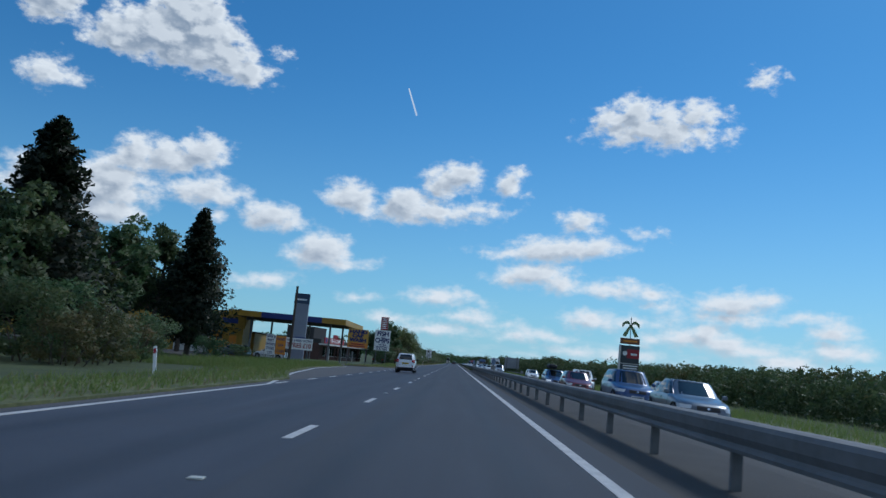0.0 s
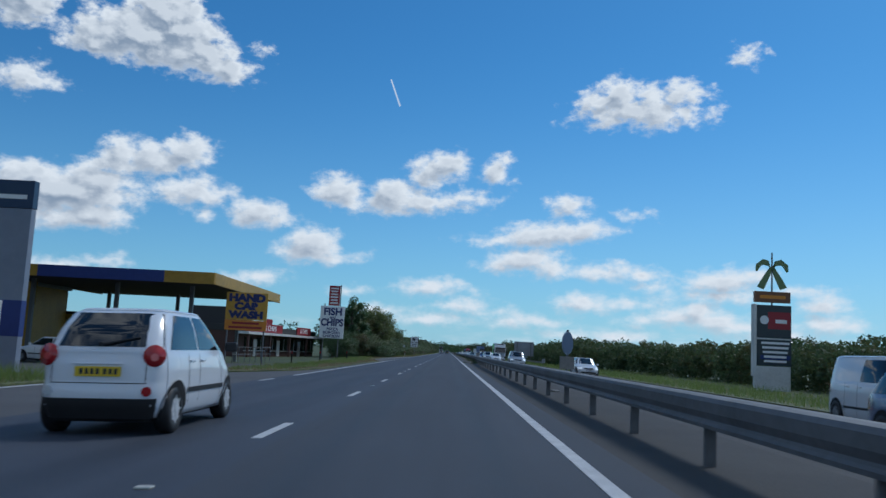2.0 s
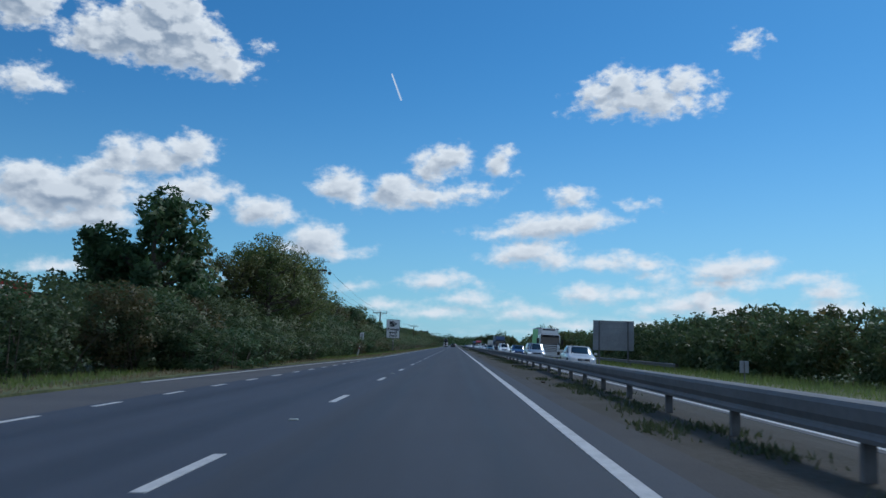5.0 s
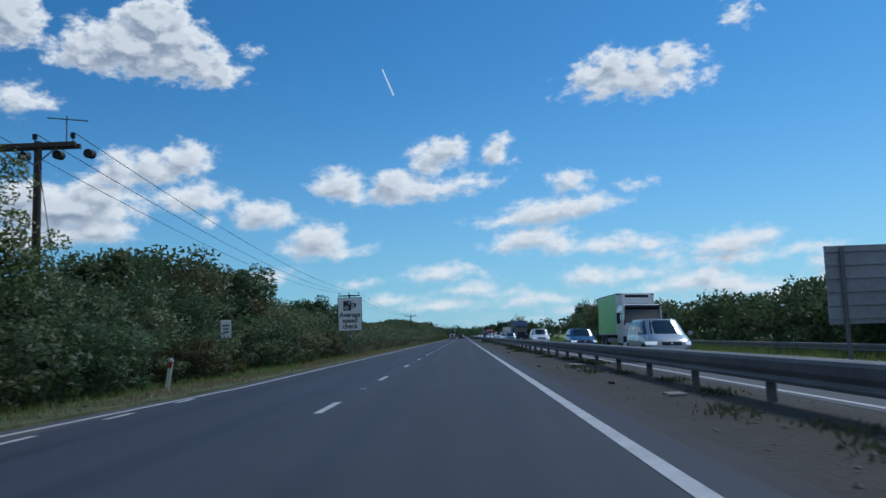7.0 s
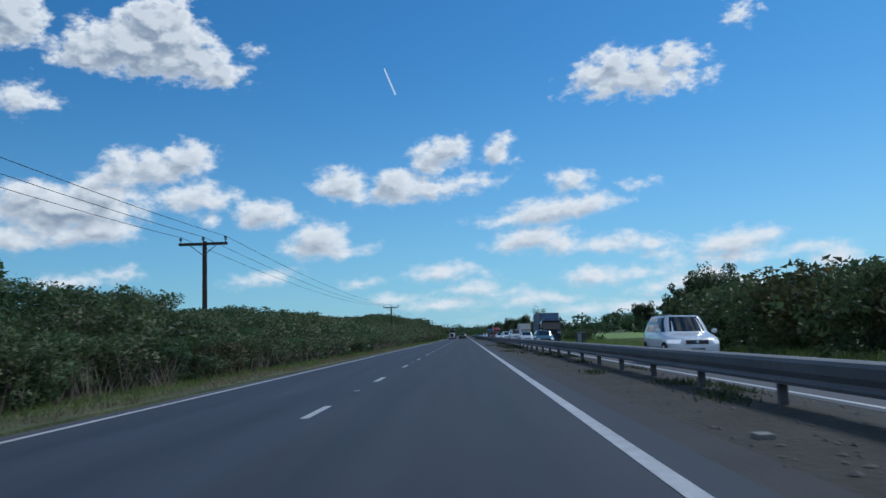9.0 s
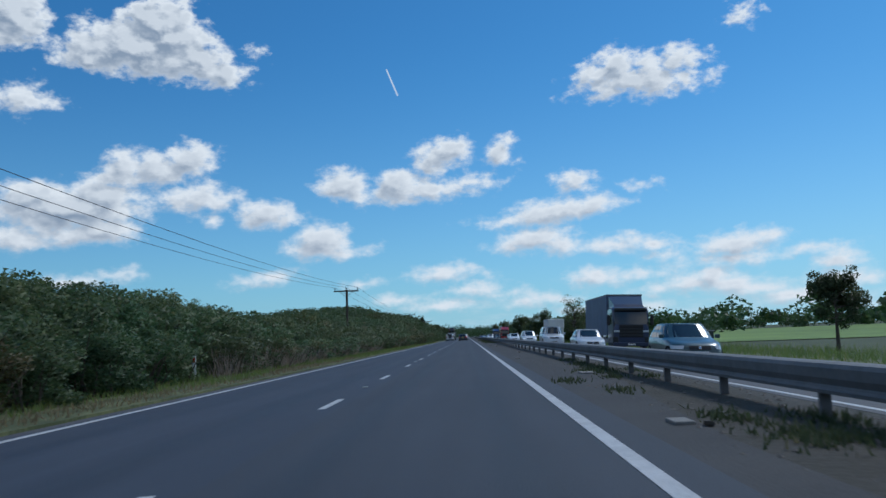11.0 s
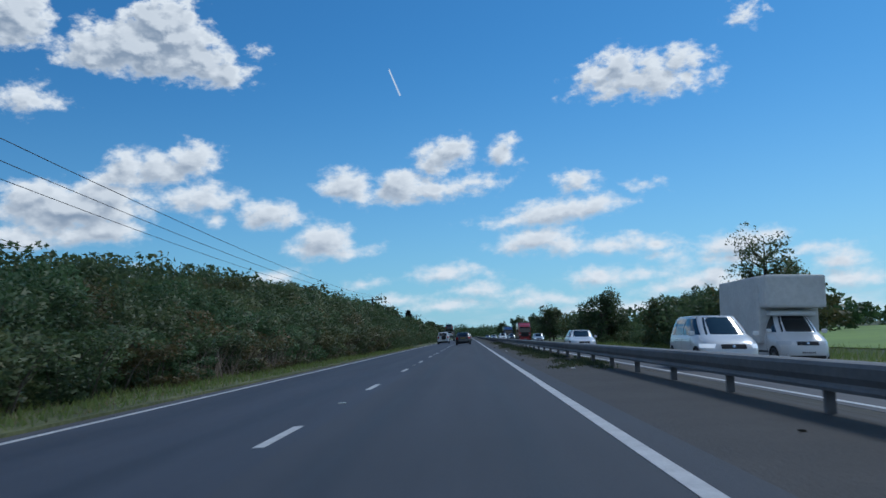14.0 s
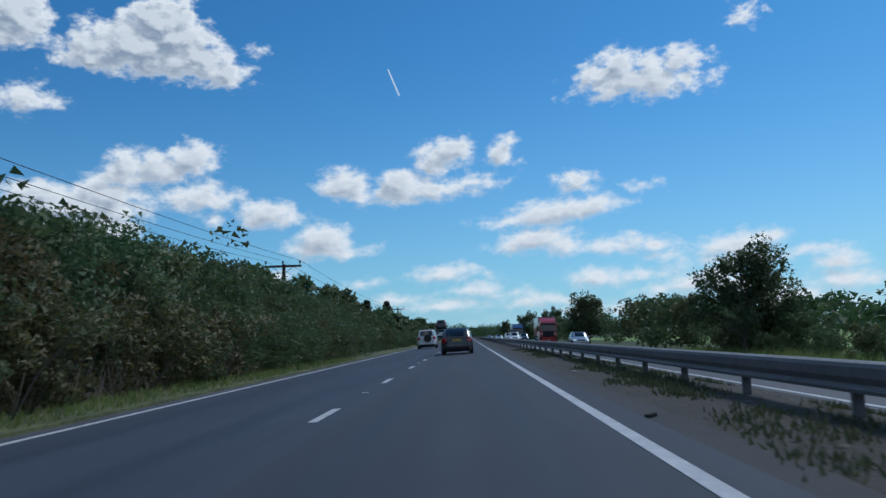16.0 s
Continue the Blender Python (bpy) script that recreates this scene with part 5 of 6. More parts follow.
# average speed check sign
a = thing("speed_check_sign", pose(-5.83, 244, 0), "white average speed check sign with black camera emblem", "road sign")
board(a, "border", -0.86, 0.86, 0.004, 1.84, 4.22, M["sign_black"], "dark border", 0.03)
fc = board(a, "panel", -0.815, 0.815, -0.012, 1.885, 4.175, M["sign_white"], "white face", 0.03)
emb = bmesh.new()
box(-0.45, 0.10, -0.036, -0.028, 3.30, 3.98, 0, emb)
for k in range(3):
    box(0.13 + 0.075 * k, 0.17 + 0.075 * k, -0.036, -0.028, 3.42 - 0.0 * k, 3.92 - 0.05 * k, 0, emb)
box(0.34, 0.46, -0.036, -0.028, 3.55, 3.78, 0, emb)
part("camera_emblem", emb, M["sign_black"], fc, "black speed camera emblem")
for x, z, r0 in ((-0.24, 3.50, 0.13), (-0.04, 3.83, 0.09)):
    lens = part("lens_ring", disc((x, -0.038, z), (0, 1, 0), r0, 0.012, 28), M["sign_white"], fc)
    part("lens", disc((x, -0.046, z), (0, 1, 0), r0 * 0.62, 0.012, 24), M["sign_black"], lens)
text_on(fc, "Average", 0.0, -0.032, 2.98, 0.47, M["sign_black"], 0.95, 0.012)
text_on(fc, "speed", 0.0, -0.032, 2.58, 0.47, M["sign_black"], 0.95, 0.012)
text_on(fc, "check", 0.0, -0.032, 2.18, 0.47, M["sign_black"], 0.95, 0.012)
post(a, 0.05, 0.06, -0.2, 4.1, 0.07)
part("clamp_label", box(0.0, 0.1, -0.02, -0.008, 1.42, 1.55), M["sign_white"], a)

# marker board with stripes
a = thing("marker_board", pose(-6.6, 215.6, 0), "white location marker board with faint bars on a thin post", "road sign")
mb = board(a, "panel", -0.19, 0.19, 0, 1.48, 2.14, M["sign_white"], "white panel", 0.03)
bars(mb, -0.13, 0.13, -0.018, 1.62, 2.0, 3, M["steel_grey"], 2)
post(a, 0, 0.03, -0.1, 2.1, 0.03)


def verge_post(x, y, lean=0.0, dark=False):
    v = thing("marker_post", pose(x, y, 0, lean, lean, 0), "black marker post on the verge" if dark else "white marker post or leaning white debris on the verge", "marker post", "verge posts")
    part("blade", box(-0.06, 0.06, -0.03, 0.03, -0.15, 0.95, 0.015), M["black"] if dark else M["sign_white"], v)
    part("reflector", box(-0.045, 0.045, -0.04, -0.03, 0.68, 0.86), M["lamp_red"], v)


for x, y in ((-9.4, 114.3), (-9.0, 125.3), (-7.8, 134.5)):
    verge_post(x, y, 0, True)
verge_post(-7.5, 416.5, 4)
# a leaning piece of white debris, given the marker post's shape
verge_post(-6.1, 208.0, 14)
verge_post(-7.2, 321.0, 0)
verge_post(-8.6, 27.5, -8)


# power poles and wires
def power_pole(x, y, top, heavy=False):
    p = thing("power_pole", pose(x, y, 0, 0, 0, 0), "dark timber power pole with a crossarm and insulators", "power pole", "power line")
    part("pole", tube((0, 0, -0.5), (0.04, 0, top), 0.15, 0.11, 10), M["wood_pole"], p)
    for k, dy in enumerate((-0.16, 0.16) if heavy else (-0.12,)):
        part("crossarm", box(-1.25, 1.25, dy - 0.06, dy + 0.06, top - 0.22, top - 0.08, 0.01), M["wood_pole"], p)
    for xi in (-1.15, 0.0, 1.15):
        b = tube((xi, -0.12, top - 0.1), (xi, -0.12, top + 0.08), 0.02, None, 6)
        for z in (0.06, 0.12, 0.18):
            disc((xi, -0.12, top + z), (0, 0, 1), 0.075, 0.035, 12, b)
        part("insulator", b, M["black"], p, "dark ribbed insulator")
    for s in (-1, 1):
        part("brace", tube((s * 0.75, -0.12, top - 0.15), (0, -0.12, top - 0.75), 0.022, None, 6), M["galv"], p)
    if heavy:
        for xi in (-0.55, 0.5, 1.45):
            part("strain_insulator", disc((xi, 0.35, top - 0.35), (0, 1, 0.1), 0.14, 0.3, 14), M["black"], p)
        post(p, 0.9, 0, top - 0.1, top + 0.75, 0.02, M["galv"], "lightning_rod")
        part("top_arm", tube((0.3, 0, top + 0.72), (1.5, 0.1, top + 0.6), 0.02, None, 6), M["galv"], p)
        part("stay", tube((0.1, -0.1, top - 0.6), (1.9, -1.5, 0), 0.015, None, 6), M["galv"], p, "steel stay wire")
    return p


POLES = [(-10.4, 209.1, 7.6, True), (-11.0, 281.9, 6.65, False), (-9.8, 376.5, 6.45, False), (-10.2, 475.7, 6.55, False), (-10.6, 572, 6.8, False), (-11, 668, 7.0, False), (-11, 765, 7.2, False)]
for x, y, top, heavy in POLES:
    power_pole(x, y, top, heavy)
for (xa, ya, za, _), (xb, yb, zb, _) in zip(POLES, POLES[1:]):
    za, zb = za + level(xa), zb + level(xb)
    for dx in (-1.15, 0.0, 1.15):
        pts = []
        for k in range(15):
            f = k / 14
            pts.append((xa + dx + (xb - xa) * f, ya + (yb - ya) * f, za + 0.22 + (zb - za) * f - 4 * 0.9 * f * (1 - f)))
        w_ = loft([[(px_ + 0.012 * math.cos(a_), py_, pz_ + 0.012 * math.sin(a_)) for a_ in (0, 1.26, 2.51, 3.77, 5.03)] for px_, py_, pz_ in pts], True)
        solid("power_line", w_, M["black"], "thin dark overhead power line between timber poles", "cable", group="power line wires")

# slabs, covers and litter in the central reservation
for x, y, sx, sy, mt in ((4.56, 246.6, 0.07, 0.10, "concrete"), (5.15, 207.6, 0.2, 0.5, "concrete"), (4.95, 196.3, 0.12, 0.2, "concrete"), (4.85, 310.7, 0.14, 0.32, "concrete"), (4.15, 324.0, 0.09, 0.12, "concrete"), (4.4, 368.6, 0.12, 0.3, "felt"), (5.0, 367.6, 0.12, 0.3, "felt"), (4.3, 300.4, 0.10, 0.2, "concrete"), (5.1, 75.6, 0.1, 0.3, "concrete")):
    cs_ = solid("concrete_cover", box(x - sx, x + sx, y - sy, y + sy, level(x) - 0.05, level(x) + 0.035, 0.012), M[mt], "flat pale cover slab lying in the central reservation" if mt != "felt" else "flat dark slab lying in the central reservation", "cover slab", group="median covers")
rl = random.Random(15)
for k in range(46):
    y = rl.uniform(130, 440)
    x = rl.choice([rl.uniform(3.9, 5.3), rl.uniform(3.9, 5.3), rl.uniform(-7.0, -5.0)])
    sb = box(-0.05, 0.05, -0.07, 0.07, 0, 0.05, 0.012)
    bmesh.ops.transform(sb, matrix=pose(x, y, level(x) + (0.0 if x > 0 else 0.05), rl.uniform(-8, 8), rl.uniform(-8, 8), rl.uniform(0, 180)) @ Matrix.Scale(rl.uniform(0.35, 0.9), 4), verts=sb.verts)
    solid("litter", sb, M[rl.choice(["render_white", "concrete", "soil", "soil", "soil"])], "small piece of rubble or litter on the ground", "litter", group="roadside litter")
# ---------------------------------------------------------------- vehicles


def leaning(m):
    """The pose m, tilted with the fall of the carriageway under it."""
    x = m.translation.x
    if x < -5:
        return m
    return Matrix.Translation(m.translation) @ pose(0, 0, 0, 0, LEAN if x > 5 else -LEAN) @ m.to_3x3().to_4x4()


def smooth_curve(pts):
    """A rounded line through (y, z) control points."""
    ys, zs = [p[0] for p in pts], [p[1] for p in pts]

    def f(y):
        w = np.array([1, 4, 6, 4, 1]) / 16
        return float(sum(k * np.interp(y + d, ys, zs) for k, d in zip(w, (-0.12, -0.06, 0, 0.06, 0.12))))
    return f


def plate(parent, y, z, face, material, w=0.52, x=0.0):
    b = box(x - w / 2, x + w / 2, y - 0.008, y + 0.008, z - 0.055, z + 0.055)
    pl = part("number_plate", b, material, parent, "number plate with dark marks")
    bars = bmesh.new()
    for k in range(7):
        cx = x - w * 0.36 + k * w * 0.12 + (0.02 if k > 3 else 0)
        box(cx - 0.018, cx + 0.018, y + face * 0.008, y + face * 0.012, z - 0.032, z + 0.032, 0, bars)
    tagged(part("mark", bars, M["sign_black"], pl), "", "", "", "stuff")
    return pl


def wheel(parent, x, y, r, side, w=0.19, rim=None):
    prof = [(0.5, -1), (0.9, -1), (1.0, -0.7), (1.0, 0.7), (0.9, 1), (0.5, 1)]
    rings = []
    for k in range(25):
        a = 2 * math.pi * k / 24
        rings.append([(x + u * w / 2, y + math.cos(a) * r * f, r + math.sin(a) * r * f) for f, u in prof])
    ty = part("wheel", loft(rings, True, False), M["black"], parent, "black tyre", True)
    b = disc((x + side * w * 0.40, y, r), (1, 0, 0), r * 0.66, 0.03, 20)
    for k in range(8):
        a = 2 * math.pi * k / 8
        c = (x + side * w * 0.46, y + math.cos(a) * r * 0.34, r + math.sin(a) * r * 0.34)
        sp = box(-0.010, 0.010, -r * 0.24, r * 0.24, -r * 0.05, r * 0.05)
        bmesh.ops.transform(sp, matrix=Matrix.Translation(c) @ Matrix.Rotation(a, 4, "X"), verts=sp.verts)
        join(b, sp)
    disc((x + side * w * 0.47, y, r), (1, 0, 0), r * 0.16, 0.03, 12, b)
    part("rim", b, rim or M["steel_grey"], ty, "grey wheel trim")


M["hubcap"] = mat("pale silver wheel trim", (0.66, 0.67, 0.68), 0.4, 0.2)
STYLES = {
    # length, width, height, bonnet line, belt line, tail, glass from rear base to cowl (shares of the length), wheel radius
    "city": (3.5, 1.50, 1.47, 0.90, 0.96, 0.96, ((-0.485, 0), (-0.435, 0.5), (-0.37, 0.90), (-0.30, 0.985), (-0.05, 1.0), (0.12, 0.93), (0.36, 0)), 0.28),
    "hatch": (4.25, 1.78, 1.46, 0.90, 0.96, 0.98, ((-0.48, 0), (-0.40, 0.62), (-0.34, 0.93), (-0.05, 1.0), (0.08, 0.95), (0.25, 0)), 0.32),
    "saloon": (4.7, 1.80, 1.44, 0.88, 0.95, 1.00, ((-0.36, 0), (-0.22, 0.86), (-0.08, 1.0), (0.05, 0.96), (0.22, 0)), 0.33),
    "estate": (4.7, 1.80, 1.47, 0.88, 0.95, 0.99, ((-0.485, 0), (-0.42, 0.75), (-0.38, 0.92), (-0.08, 1.0), (0.05, 0.96), (0.22, 0)), 0.33),
    "suv": (4.55, 1.85, 1.70, 1.04, 1.10, 1.12, ((-0.485, 0), (-0.42, 0.75), (-0.38, 0.94), (-0.05, 1.0), (0.10, 0.95), (0.24, 0)), 0.36),
    "mpv": (4.6, 1.82, 1.66, 0.98, 1.04, 1.06, ((-0.485, 0), (-0.43, 0.8), (-0.39, 0.94), (-0.05, 1.0), (0.14, 0.92), (0.33, 0)), 0.33),
    "offroad": (4.8, 1.95, 1.86, 1.14, 1.20, 1.22, ((-0.485, 0), (-0.46, 0.9), (-0.43, 0.97), (-0.05, 1.0), (0.14, 0.97), (0.22, 0)), 0.38),
    "van": (4.4, 1.80, 1.84, 1.04, 1.14, 1.14, ((-0.492, 0), (-0.485, 0.9), (-0.46, 0.97), (0.0, 1.0), (0.17, 0.93), (0.33, 0)), 0.32),
}


def shell(style):
    """The skin of a car: its half width, rear and front by height, and the points of the skin seen from behind, ahead and the side."""
    L, W, H, bonnet, belt, tail, glass, r = STYLES[style]
    low = 0.20 if style not in ("suv", "offroad") else 0.28
    top_k = max(range(len(glass)), key=lambda k: glass[k][1])
    back = [p for p in glass[:top_k] if p[1] < 0.93] + [(glass[top_k - 1][0] + 0.01, 0.95), (glass[top_k - 1][0] + 0.03, 1.0)]
    fore = [(a, f) for a, f in reversed(glass[top_k + 1:]) if f < 0.97]
    fore += [(fore[-1][0] - 0.03, 0.97), (fore[-1][0] - 0.06, 1.0)]
    span = H - belt
    rear_tab = [(low, -L / 2 + 0.07), (low + 0.14, -L / 2 + 0.01), (low + 0.30, -L / 2), (low + 0.36, -L / 2 + 0.025), (tail - 0.16, -L / 2 + 0.035), (belt - 0.05, -L / 2 + 0.06)]
    rear_tab += [(belt + f * span, a * L) for a, f in back]
    fore_tab = [(low, L / 2 - 0.10), (low + 0.12, L / 2 - 0.01), (low + 0.26, L / 2), (bonnet - 0.34, L / 2 - 0.03), (bonnet - 0.20, L / 2 - 0.12), (bonnet - 0.10, L / 2 - 0.30), (belt - 0.02, fore[0][0] * L + 0.10)]
    fore_tab += [(belt + f * span, a * L) for a, f in fore]
    wide_tab = [(low, 0.92), (low + 0.12, 0.98), (low + 0.3, 1.0), (belt - 0.22, 1.0), (belt - 0.06, 0.975), (belt, 0.945), (belt + span * 0.5, 0.865), (belt + span * 0.90, 0.755), (H, 0.73)]

    def tab(rows):
        zs, vs = [p[0] for p in rows], [p[1] for p in rows]
        return lambda z: float(sum(k * np.interp(z + d, zs, vs) for k, d in ((0.25, -0.02), (0.5, 0.0), (0.25, 0.02))))
    yr, yf, wz = tab(rear_tab), tab(fore_tab), tab([(z, v * W / 2) for z, v in wide_tab])
    NR, NF = 7.0, 4.6

    def rear(z, x, out=0.0):
        c = (yr(z) + yf(z)) / 2
        return c - (c - yr(z)) * max(0.0, 1 - abs(x / wz(z)) ** NR) ** (1 / NR) - out

    def front(z, x, out=0.0):
        c = (yr(z) + yf(z)) / 2
        return c + (yf(z) - c) * max(0.0, 1 - abs(x / wz(z)) ** NF) ** (1 / NF) + out

    def side(z, y, out=0.0):
        c = (yr(z) + yf(z)) / 2
        n_, half = (NR, c - yr(z)) if y < c else (NF, yf(z) - c)
        return wz(z) * max(0.0, 1 - min(1.0, abs((y - c) / half)) ** n_) ** (1 / n_) + out
    return low, yr, yf, wz, rear, front, side


def patch(fn, z0, z1, u0, u1, nz=6, nu=8):
    """A piece of skin: fn(z, u) gives the point; the limits u0 and u1 may change with the height."""
    b = bmesh.new()
    rows_ = []
    for k in range(nz + 1):
        z = z0 + (z1 - z0) * k / nz
        a = u0(z) if callable(u0) else u0
        e = u1(z) if callable(u1) else u1
        rows_.append([b.verts.new(fn(z, a + (e - a) * q / nu)) for q in range(nu + 1)])
    for r0, r1 in zip(rows_, rows_[1:]):
        for q in range(nu):
            b.faces.new((r0[q], r0[q + 1], r1[q + 1], r1[q]))
    return b


def car(style, paint, m, label, category="car", roof=None, group="moving traffic", panel_sides=False, lights_on=False):
    """A car on the road, its base at m, its nose towards local +y."""
    L, W, H, bonnet, belt, tail, glass, r = STYLES[style]
    ob = thing("car" if category == "car" else category.replace(" ", "_"), leaning(m), label, category, group)
    low, yr, yf, wz, rear, front, side = shell(style)
    fa, ra = (L / 2 - 0.62, -L / 2 + 0.53) if style == "city" else (L / 2 - 0.19 * L, -L / 2 + 0.185 * L)
    span = H - belt
    roof_z = belt + 0.93 * span

    def skin(zs, shrink=None):
        """Rings round the car at the heights zs."""
        out = []
        for k, z in enumerate(zs):
            f = shrink[k] if shrink else 1.0
            z_ = min(z, roof_z)
            w, a, e = wz(z_), yr(z_), yf(z_)
            c = (a + e) / 2
            xs = [w * math.sin(math.pi / 2 * q / 9) ** 0.75 for q in range(10)]
            ring = [(x, front(z_, x), z) for x in xs] + [(wz(z_) * max(0, 1 - q ** 4.6) ** (1 / 4.6), c + (e - c) * q, z) for q in (0.85, 0.6, 0.3, 0.0)]
            ring += [(wz(z_) * max(0, 1 - q ** 7) ** (1 / 7), c - (c - a) * q, z) for q in (0.3, 0.6, 0.85)] + [(x, rear(z_, x), z) for x in reversed(xs)]
            ring = ring + [(-x, y, zz) for x, y, zz in reversed(ring[1:-1])]
            out.append([(x * f, c + (y - c) * (1 - (1 - f) * 0.55), zz) for x, y, zz in ring])
        return out
    zs = [low, low + 0.06, low + 0.14, low + 0.24, low + 0.32, low + 0.38] + [low + 0.38 + (belt - 0.06 - low - 0.38) * k / 7 for k in range(1, 8)]
    zs += [belt - 0.03, belt, belt + 0.04] + [belt + span * f for f in (0.25, 0.45, 0.65, 0.8, 0.88, 0.93)]
    part("body", loft(skin(zs), True), paint, ob, "", True)
    part("roof", loft(skin([roof_z - 0.004, roof_z + 0.35 * (H - roof_z), roof_z + 0.7 * (H - roof_z), H - 0.004, H], [1.004, 0.985, 0.94, 0.84, 0.55]), True), roof or paint, ob, "", True)
    part("underside", box(-W / 2 + 0.2, W / 2 - 0.2, -L / 2 + 0.16, L / 2 - 0.2, 0.15, low + 0.04), M["dark"], ob)
    part("windscreen", patch(lambda z, x: (x, front(z, x, 0.006), z), belt + 0.02, belt + 0.90 * span, lambda z: -wz(z) + 0.085, lambda z: wz(z) - 0.085), M["glass"], ob, "dark reflective windscreen", True)
    part("rear_window", patch(lambda z, x: (x, rear(z, x, 0.006), z), (tail if style != "city" else 0.97) + 0.03, belt + 0.86 * span, lambda z: -wz(z) * 0.94, lambda z: wz(z) * 0.94), M["glass"], ob, "dark rear window", True)
    mid_ = (yr(belt + 0.5 * span) + yf(belt + 0.5 * span)) / 2 + (0.02 if style in ("city", "hatch", "saloon") else 0.30)
    back_gap = 0.34 if style == "city" else 0.20
    for s in (-1, 1):
        def on_side(z, y, out=0.006):
            return (s * side(z, y, out), y, z)
        z0, z1 = belt + 0.015, belt + 0.84 * span
        fwd = lambda z: yf(z) - 0.20
        part("front_window", patch(on_side, z0, z1, mid_ + 0.035, fwd), M["glass"], ob, "", True)
        if not panel_sides:
            if style in ("estate", "suv", "mpv", "offroad"):
                part("rear_side_window", patch(on_side, z0, z1, mid_ - 1.0, mid_ - 0.035), M["glass"], ob, "", True)
                part("quarter_window", patch(on_side, z0, z1, lambda z: yr(z) + 0.22, mid_ - 1.06), M["glass"], ob, "", True)
            else:
                part("rear_side_window", patch(on_side, z0, z1, lambda z: yr(z) + back_gap, mid_ - 0.035), M["glass"], ob, "", True)
        seams = bmesh.new()
        for y in (mid_, mid_ + 1.02, ra + r + 0.16):
            join(seams, patch(lambda z, u: on_side(z, u, 0.003), low + 0.12, belt - 0.03, y - 0.006, y + 0.006, 8, 1))
        part("door_gap", seams, M["dark"], ob)
        for y in (mid_ + 0.13, ra + r + 0.28):
            part("door_handle", box(s * side(belt - 0.12, y) - 0.02, s * side(belt - 0.12, y) + 0.02, y - 0.09, y + 0.09, belt - 0.135, belt - 0.105, 0.01), paint, ob)
        part("sill", patch(lambda z, u: on_side(z, u, 0.012), low + 0.26, low + 0.32, ra + r + 0.10, fa - r - 0.10, 2, 10), M["black"], ob, "black rubbing strip")
        for yw in (fa, ra):
            # no hollow: a flat near-black sheet stands for the shade round the wheel
            arch = bmesh.new()
            rim_ = [(s * (side(max(low, r + (r + 0.06) * math.sin(a_)), yw + (r + 0.06) * math.cos(a_)) + 0.018), yw + (r + 0.06) * math.cos(a_), max(low - 0.03, r + (r + 0.06) * math.sin(a_))) for a_ in np.linspace(-0.45, math.pi + 0.45, 22)]
            arch.faces.new([arch.verts.new(p) for p in rim_])
            part("wheel_arch", arch, M["dark"], ob)
            wheel(ob, s * (side(r, yw) - 0.060), yw, r, s, rim=M["hubcap"] if style == "city" else None)
        yb = yf(belt) - 0.30
        part("mirror", box(s * (W / 2 + 0.05) - 0.09, s * (W / 2 + 0.05) + 0.09, yb - 0.06, yb + 0.06, belt - 0.01, belt + 0.13, 0.035), paint if style != "city" else M["black"], ob)
        part("headlight", patch(lambda z, x: (s * x, front(z, x, 0.012), z), bonnet - 0.31, bonnet - 0.19, lambda z: wz(z) * (0.58 - 0.5 * (z - bonnet + 0.25)), lambda z: wz(z) * 0.94, 4, 6), M["lamp_lit"] if lights_on else M["lamp_clear"], ob, "clear headlight", True)
        part("tail_light", patch(lambda z, x: (s * x, rear(z, x, 0.012), z), tail - 0.30, tail - 0.06, lambda z: wz(z) * 0.66, lambda z: wz(z) * 0.97, 4, 5), M["lamp_red"], ob, "red tail light", True)
        part("fog_lamp", disc((s * W * 0.36, front(low + 0.2, W * 0.36), low + 0.2), (0.2 * s, 1, 0), 0.05, 0.03, 12), M["lamp_clear"], ob)
    part("grille", patch(lambda z, x: (x, front(z, x, 0.010), z), bonnet - 0.33, bonnet - 0.20, -W * 0.20, W * 0.20, 3, 6), M["black"], ob, "dark grille")
    part("badge", disc((0, front(bonnet - 0.26, 0, 0.016), bonnet - 0.26), (0, 1, 0.2), 0.045, 0.015, 16), M["chrome"], ob)
    part("air_intake", patch(lambda z, x: (x, front(z, x, 0.010), z), low + 0.06, low + 0.17, -W * 0.33, W * 0.33, 3, 8), M["black"], ob, "black lower air intake")
    part("rear_bumper", patch(lambda z, x: (x, rear(z, x, 0.012), z), low - 0.01, low + (0.22 if style == "city" else 0.14), lambda z: -wz(z) * 0.985, lambda z: wz(z) * 0.985, 4, 16), M["black"], ob, "black lower bumper", True)
    gap = patch(lambda z, x: (x, rear(z, x, 0.004), z), low + 0.385, low + 0.395, -W * 0.36, W * 0.36, 1, 8)
    for s in (-1, 1):
        join(gap, patch(lambda z, x: (s * x, rear(z, x, 0.004), z), low + 0.385, tail - 0.02, W * 0.355, W * 0.361, 6, 1))
    part("tailgate_gap", gap, M["dark"], ob)
    plate(ob, front(low + 0.27, 0) + 0.02, low + 0.27, 1, M["plate_w"])
    return ob


